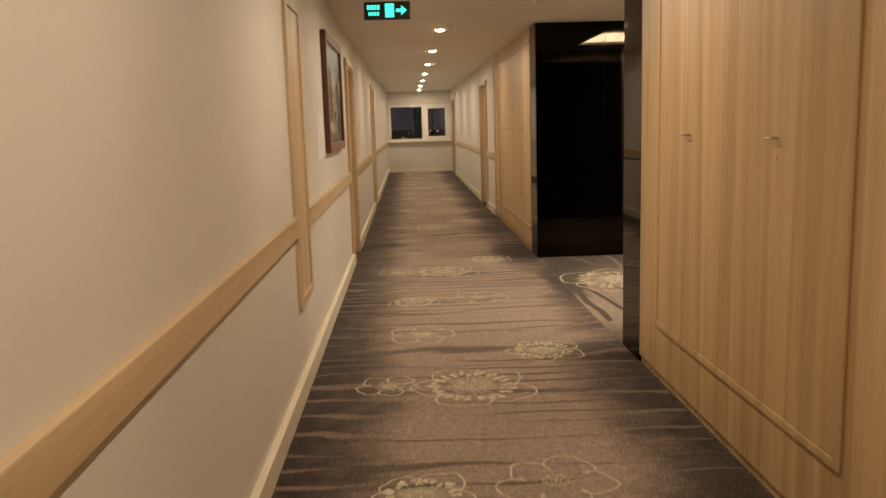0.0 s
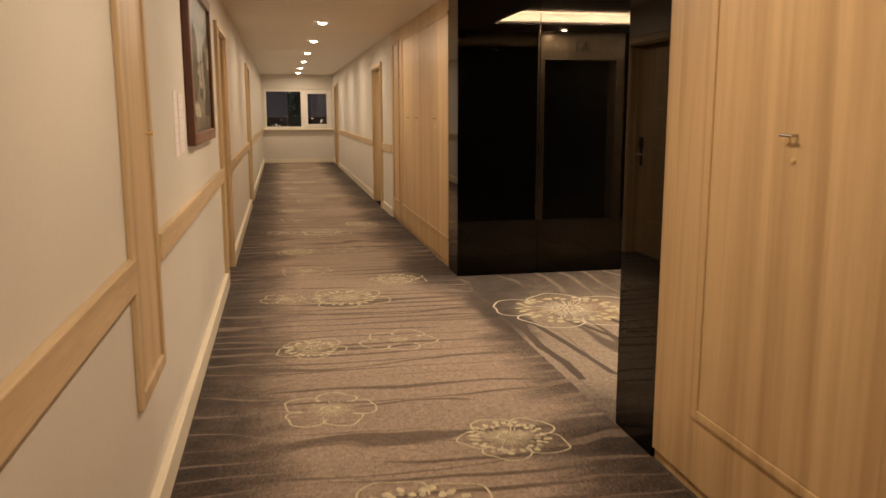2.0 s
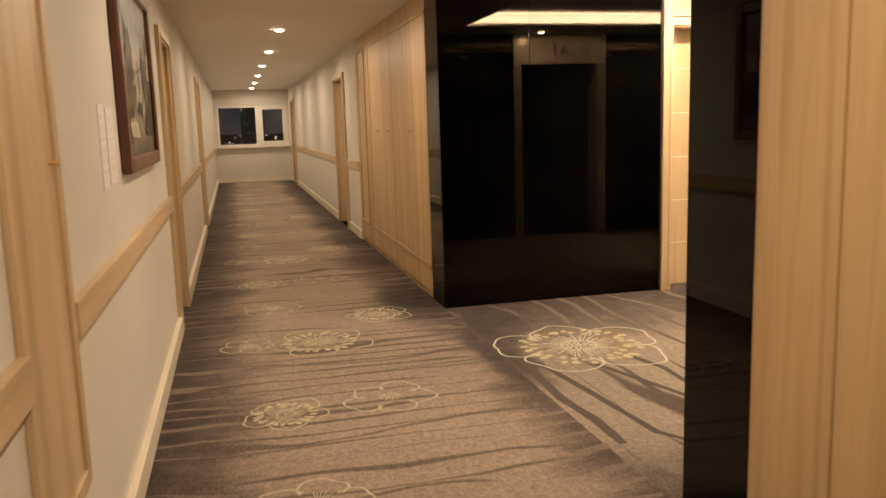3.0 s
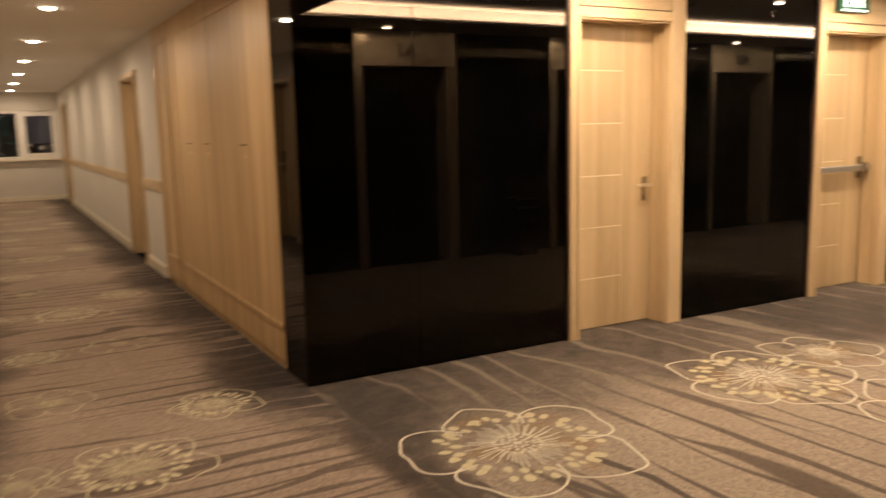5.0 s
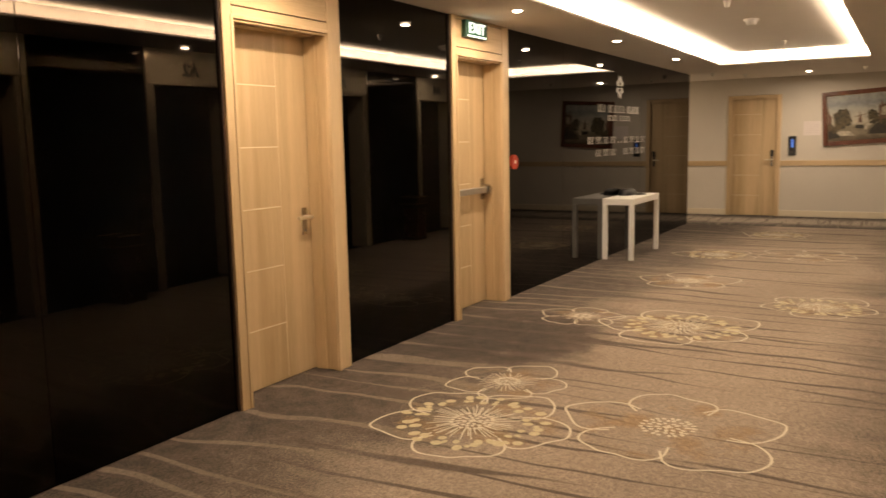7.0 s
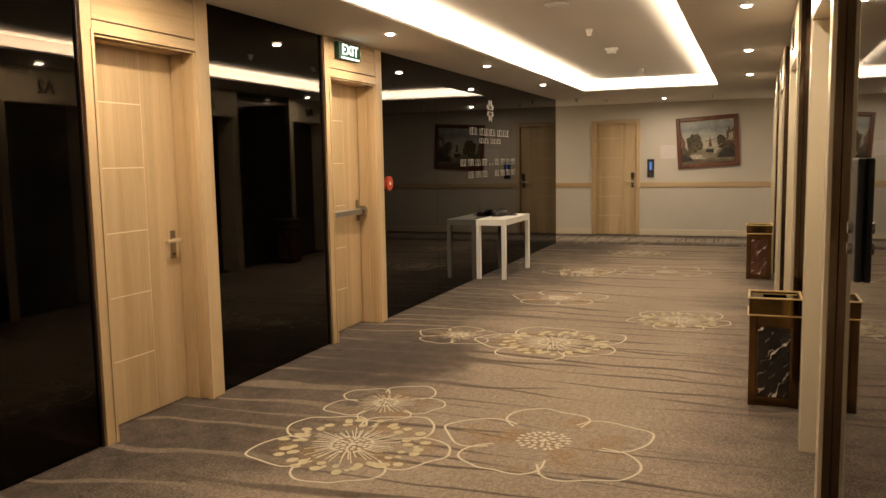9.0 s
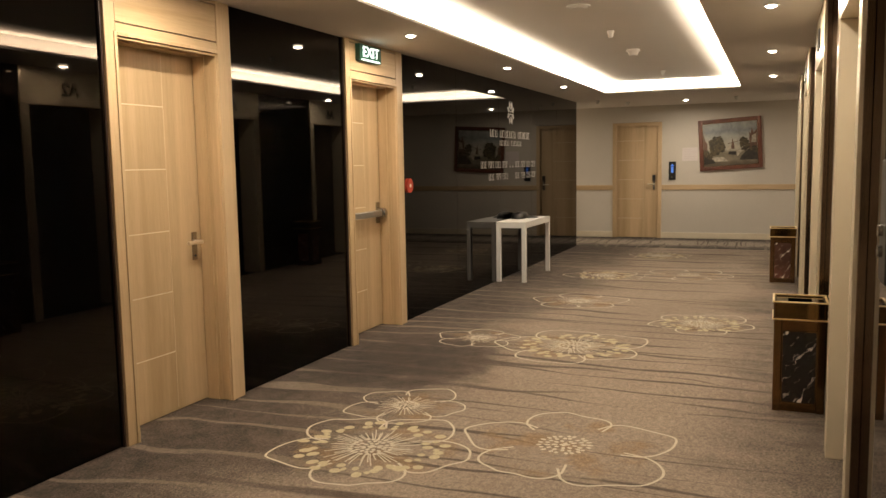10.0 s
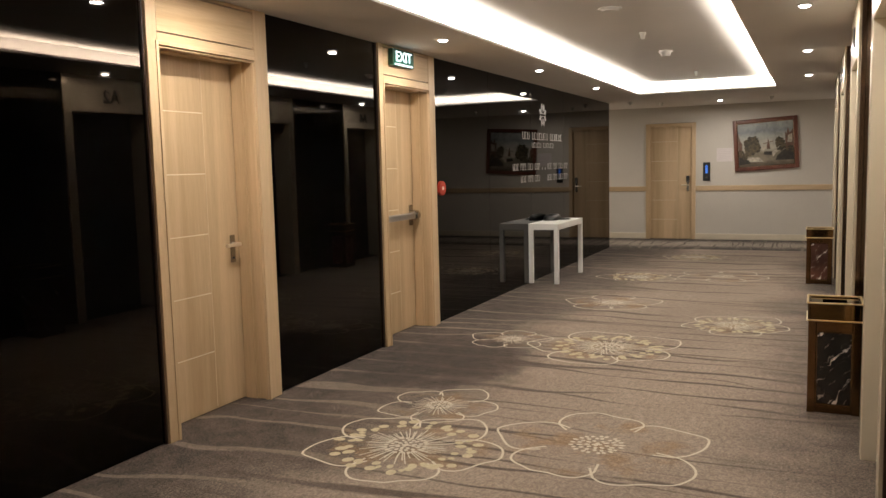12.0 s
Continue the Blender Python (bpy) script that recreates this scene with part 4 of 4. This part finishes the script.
t = thing("hanging_exit_sign", "lit green escape sign hung from the ceiling", "sign", m=pose(0.30, 7.2, 2.30))
part("case", boxes((0, 0.36, 0, 0.035, 0, 0.135), bevel=0.004), M_BLACK, t)
part("rod", boxes((0.05, 0.056, 0.014, 0.02, 0.135, 0.2)), M_CHROME, t)
part("rod", boxes((0.30, 0.306, 0.014, 0.02, 0.135, 0.2)), M_CHROME, t)
bm = bmesh.new()
for i in range(4):
    box(bm, 0.025 + i * 0.026, 0.045 + i * 0.026, -0.0015, 0.0005, 0.075, 0.11)
    box(bm, 0.035 + i * 0.022, 0.052 + i * 0.022, -0.0015, 0.0005, 0.03, 0.058)
part("letters", bm, M_SIGNGREEN, t)
part("pictogram", boxes((0.165, 0.235, -0.0015, 0.0005, 0.015, 0.12)), M_SIGNGREEN, t)
bm = bmesh.new()
box(bm, 0.25, 0.29, -0.0015, 0.0005, 0.055, 0.08)
bm.faces.new([bm.verts.new(p) for p in ((0.29, -0.0015, 0.03), (0.335, -0.0015, 0.0675), (0.29, -0.0015, 0.105))])
part("arrow", bm, M_SIGNGREEN, t)


# ---- lamps ----
def downlight(x, y, power, r=0.036, z=ROOM_Z):
    t = thing("downlight", "round recessed white ceiling downlight, lit", "lamp", "ceiling downlights", m=pose(x, y, z))
    bm = bmesh.new()
    cyl(bm, (0, 0, -0.003), 0.050, 0.006, "z", 32, r2=0.055)
    part("ring", bm, M_WHITE, t, smooth=True)
    # The dome gives the lamp's bloom a shape.
    bm = bmesh.new()
    bmesh.ops.create_uvsphere(bm, u_segments=24, v_segments=12, radius=1.0)
    for v in bm.verts:
        v.co = (v.co.x * r, v.co.y * r, min(v.co.z, 0.0) * 0.35 * r - 0.0062)
    part("diffuser", bm, M_LAMP, t, "glowing diffuser, domed for bloom", True)
    la = bpy.data.lights.new("downlight_lamp", "AREA")
    la.shape, la.size, la.energy, la.color, la.spread = "DISK", 0.07, power, LAMP_COLOUR, radians(175)
    ob = new("lamp", la)
    ob.matrix_basis = pose(0, 0, -0.0245)
    ob.parent = t


# Larger diffusers here: the bloom of these lamps is put into their size.
for k in range(11):
    downlight(1.0, -0.57 + 2.58 * k, CORRIDOR_W, 0.047)
for x in (4.06, 6.56, 9.06, 11.56):
    downlight(x, 6.18, LOBBY_W)
    downlight(x, 8.82, LOBBY_W)
downlight(15.2, 7.58, PASSAGE_W)
# Two unseen downlights, added to light the passage's ends.
downlight(15.2, 4.0, PASSAGE_W)
downlight(15.2, 11.2, PASSAGE_W)

t = thing("cove_light", "warm white light strip hidden in the ceiling cove", "lamp")
for x0, x1, y0, y1 in ((cx0 - 0.12, cx1 + 0.12, cy0 - 0.155, cy0 - 0.14), (cx0 - 0.12, cx1 + 0.12, cy1 + 0.14, cy1 + 0.155), (cx0 - 0.155, cx0 - 0.14, cy0 - 0.12, cy1 + 0.12), (cx1 + 0.14, cx1 + 0.155, cy0 - 0.12, cy1 + 0.12)):
    part("strip", boxes((x0, x1, y0, y1, 2.5225, 2.55), bevel=0.003), M_LED, t, "glowing strip")
for x0, x1, y0, y1, rx, ry in ((cx0 - 0.10, cx1 + 0.10, cy0 - 0.09, cy0 - 0.06, 194, 0), (cx0 - 0.10, cx1 + 0.10, cy1 + 0.06, cy1 + 0.09, 166, 0), (cx0 - 0.09, cx0 - 0.06, cy0 - 0.06, cy1 + 0.06, 0, 166), (cx1 + 0.06, cx1 + 0.09, cy0 - 0.06, cy1 + 0.06, 0, 194)):
    la = bpy.data.lights.new("cove_lamp", "AREA")
    la.shape, la.size, la.size_y, la.color = "RECTANGLE", x1 - x0, y1 - y0, LAMP_COLOUR
    la.energy = COVE_W * max(x1 - x0, y1 - y0)
    ob = new("lamp", la)
    ob.matrix_basis = pose((x0 + x1) / 2, (y0 + y1) / 2, 2.54, rx, ry)
    ob.parent = t


# ---- small fittings on the ceiling ----
def fitting(name, x, y, z, r, h, label):
    t = thing(name, label, "detector", m=pose(x, y, z))
    part("base", cyl(bmesh.new(), (0, 0, -h * 0.2), r, h * 0.4, "z", 28), M_WHITE, t)
    part("head", cyl(bmesh.new(), (0, 0, -h * 0.7), r * 0.62, h * 0.6, "z", 28, r2=r * 0.8), M_WHITE, t)


fitting("smoke_detector", 6.78, 7.53, TOP, 0.09, 0.022, "round white smoke detector on the cove ceiling")
fitting("smoke_detector", 9.45, 7.55, TOP, 0.07, 0.06, "round white smoke detector on the cove ceiling")
fitting("sprinkler", 8.08, 7.53, TOP, 0.03, 0.06, "small white ceiling sprinkler")
fitting("smoke_detector", 1.10, 9.45, ROOM_Z, 0.05, 0.045, "round white smoke detector on the corridor ceiling")
fitting("sprinkler", 1.72, 7.6, ROOM_Z, 0.028, 0.05, "small white ceiling sprinkler")
fitting("sprinkler", 14.46, 8.95, ROOM_Z, 0.034, 0.06, "small white ceiling sprinkler")
fitting("sprinkler", 15.1, 8.55, ROOM_Z, 0.034, 0.06, "small white ceiling sprinkler")
fitting("sprinkler", 14.83, 6.75, ROOM_Z, 0.034, 0.06, "small white ceiling sprinkler")
fitting("sprinkler", 11.73, 7.53, TOP, 0.03, 0.06, "small white ceiling sprinkler")


# ---- flowers tufted into the carpet ----
def ribbon(bm, pts, w, z, mi, closed=False):
    n, row = len(pts), []
    for i, (x, y) in enumerate(pts):
        a, b = pts[(i - 1) % n if closed else max(i - 1, 0)], pts[(i + 1) % n if closed else min(i + 1, n - 1)]
        dx, dy = b[0] - a[0], b[1] - a[1]
        q = math.hypot(dx, dy) or 1
        ox, oy = -dy / q * w / 2, dx / q * w / 2
        row.append((bm.verts.new((x + ox, y + oy, z)), bm.verts.new((x - ox, y - oy, z))))
    for i in range(n if closed else n - 1):
        (a, b), (c, d) = row[i], row[(i + 1) % n]
        bm.faces.new((a, b, d, c)).material_index = mi


def disc(bm, x, y, rx, ry, turn, z, mi, seg=10):
    c, s = math.cos(turn), math.sin(turn)
    vs = [bm.verts.new((x + rx * math.cos(a) * c - ry * math.sin(a) * s, y + rx * math.cos(a) * s + ry * math.sin(a) * c, z)) for a in (2 * math.pi * k / seg for k in range(seg))]
    bm.faces.new(vs).material_index = mi


def flower(floor, x, y, r, kind, turn, seed, yarns):
    rng, bm, z = random.Random(seed), bmesh.new(), 0.003
    petals, big = 5, 1.3 if r < 0.4 else 1.15
    for k in range(petals):
        mid, half = turn + 2 * math.pi * k / petals, math.pi / petals * 1.10
        pr, pts = r * rng.uniform(0.90, 1.08), []
        for i in range(25):
            f = i / 24 * 2 - 1
            edge = (1 - abs(f) ** 2.6)
            q = pr * (0.57 + 0.46 * edge ** 0.5) * (1 + 0.045 * math.sin(5 * f + 2.1 * k)) + (0.05 * r * math.exp(-(f * 6) ** 2))
            a = mid + f * half
            pts.append((x + q * math.cos(a), y + q * math.sin(a)))
        ribbon(bm, pts, 0.018 * max(r, 0.3) + 0.0035, z + 0.0002 * k, 0)
    if kind == "dots":
        for ring, n, s in ((0.70, 22, 0.060), (0.58, 19, 0.050), (0.64, 14, 0.036)):
            for k in range(n):
                a, q = 2 * math.pi * (k + rng.uniform(-0.3, 0.3)) / n, r * ring * rng.uniform(0.93, 1.08)
                disc(bm, x + q * math.cos(a), y + q * math.sin(a), r * s * big * rng.uniform(0.7, 1.2), r * s * big * rng.uniform(0.6, 0.9), a, z + 0.0009 + 0.00001 * k + 0.0003 * ring, 1)
        spokes, inner, outer = 56, 0.20, 0.50
    elif kind == "star":
        spokes, inner, outer = 40, 0.16, 0.55
    else:
        spokes, inner, outer = 0, 0, 0
    for k in range(spokes):
        a, q = 2 * math.pi * k / spokes + rng.uniform(-0.05, 0.05), r * outer * rng.uniform(0.72, 1.05)
        ribbon(bm, [(x + (r * inner + (q - r * inner) * f) * math.cos(a + 0.06 * f), y + (r * inner + (q - r * inner) * f) * math.sin(a + 0.06 * f)) for f in (0, 0.35, 0.7, 1)], 0.010 * r + 0.0015, z + 0.0014, 0)
    heart = 0.24 if kind == "open" else 0.21
    for ring, count in ((0.12, 4), (0.42, 9), (0.72, 15), (1.0, 21)):
        for k in range(count):
            a, q = 2 * math.pi * (k + rng.uniform(-0.2, 0.2)) / count + ring, r * heart * ring * rng.uniform(0.94, 1.06)
            disc(bm, x + q * math.cos(a), y + q * math.sin(a), 0.030 * r * rng.uniform(0.8, 1.15), 0.021 * r, a, z + 0.0016 + 0.00003 * k, 0, 8)
    me = bpy.data.meshes.new("flower_motif")
    bm.to_mesh(me)
    bm.free()
    for m in yarns:
        me.materials.append(m)
    ob = new("flower_motif", me)
    ob.parent = floor


n = 0
for base in (-2.1, 1.5, 5.1, 8.7, 12.3, 15.9, 19.5, 23.1):
    for x, y, r, kind in ((0.92, 0.0, 0.33, "dots"), (0.45, 0.05, 0.17, "star"), (1.44, 0.66, 0.24, "dots"), (0.66, 1.17, 0.22, "star"), (0.61, 2.24, 0.22, "dots"), (1.17, 2.33, 0.23, "open")):
        n += 1
        if -2.8 < base + y < 25.9:
            flower(floor_c, x, base + y, r, kind, 0.7 * (x + y) * 3, 100 + int(x * 100) + int(y * 10), (M_YARN_DIM, M_YARN_DIM))
for x, y, r, kind, turn in FLOWERS:
    flower(floor_l, x, y, r, kind, turn, int(x * 100), (M_YARN, M_YARN2))

def branch(floor, path, w0, w1):
    bm, n = bmesh.new(), len(path)
    pts = []
    for (ax, ay), (bx, by) in zip(path, path[1:]):
        pts += [(ax + (bx - ax) * k / 6, ay + (by - ay) * k / 6) for k in range(6)]
    pts.append(path[-1])
    row = []
    for i, (x, y) in enumerate(pts):
        a, b = pts[max(i - 1, 0)], pts[min(i + 1, len(pts) - 1)]
        dx, dy = b[0] - a[0], b[1] - a[1]
        q, w = math.hypot(dx, dy), (w0 + (w1 - w0) * i / (len(pts) - 1)) * (1 + 0.35 * noise.noise((x * 6, y * 6, 2.0)))
        row.append((bm.verts.new((x - dy / q * w / 2, y + dx / q * w / 2, 0.002)), bm.verts.new((x + dy / q * w / 2, y - dx / q * w / 2, 0.002))))
    for (a, b), (c, d) in zip(row, row[1:]):
        bm.faces.new((a, b, d, c))
    part("branch_motif", bm, M_TWIG, floor, "dark tufted branch")


branch(floor_l, ((2.11, 7.88), (2.05, 7.5), (2.03, 7.1), (2.07, 6.75), (2.06, 6.45)), 0.055, 0.05)
branch(floor_l, ((2.14, 7.75), (2.18, 7.45), (2.22, 7.1), (2.27, 6.53), (2.45, 6.25)), 0.05, 0.035)
branch(floor_l, ((2.46, 7.6), (2.55, 7.3), (2.66, 6.95), (2.80, 6.6)), 0.05, 0.035)
branch(floor_l, ((2.72, 7.7), (2.80, 7.4), (2.78, 7.0), (2.88, 6.6)), 0.045, 0.03)

# ---- night city beyond the window ----
night = thing("city_tower", "dark distant tower with lit windows at night", "building")
rng = random.Random(8)
part("tower", boxes((1.7, 3.5, 120.0, 130.0, -60, 4.2)), plain("tower_wall", (0.03, 0.035, 0.04), 0.7), night)
M_WIN = glow("far_window", (0.10, 0.55, 0.45), 0.16)
M_WIN2 = glow("far_lamp", (1.0, 0.80, 0.62), 1.2)
for k in range(30):
    x, z = rng.uniform(1.8, 3.3), rng.uniform(-2.5, 4.0)
    part("window", boxes((x, x + 0.13, 119.9, 120.0, z, z + 0.16)), M_WIN, night)
low = thing("city_block", "low dark city blocks with street lights", "building")
part("block", boxes((-40, 60, 150, 160, -60, 0.4)), plain("block_wall", (0.03, 0.03, 0.035), 0.7), low)
for k in range(44):
    x, z = rng.uniform(-4, 12), rng.uniform(-2.2, 0.2)
    part("window", boxes((x, x + rng.uniform(0.1, 0.35), 149.9, 150.0, z, z + 0.14)), M_WIN2, low)
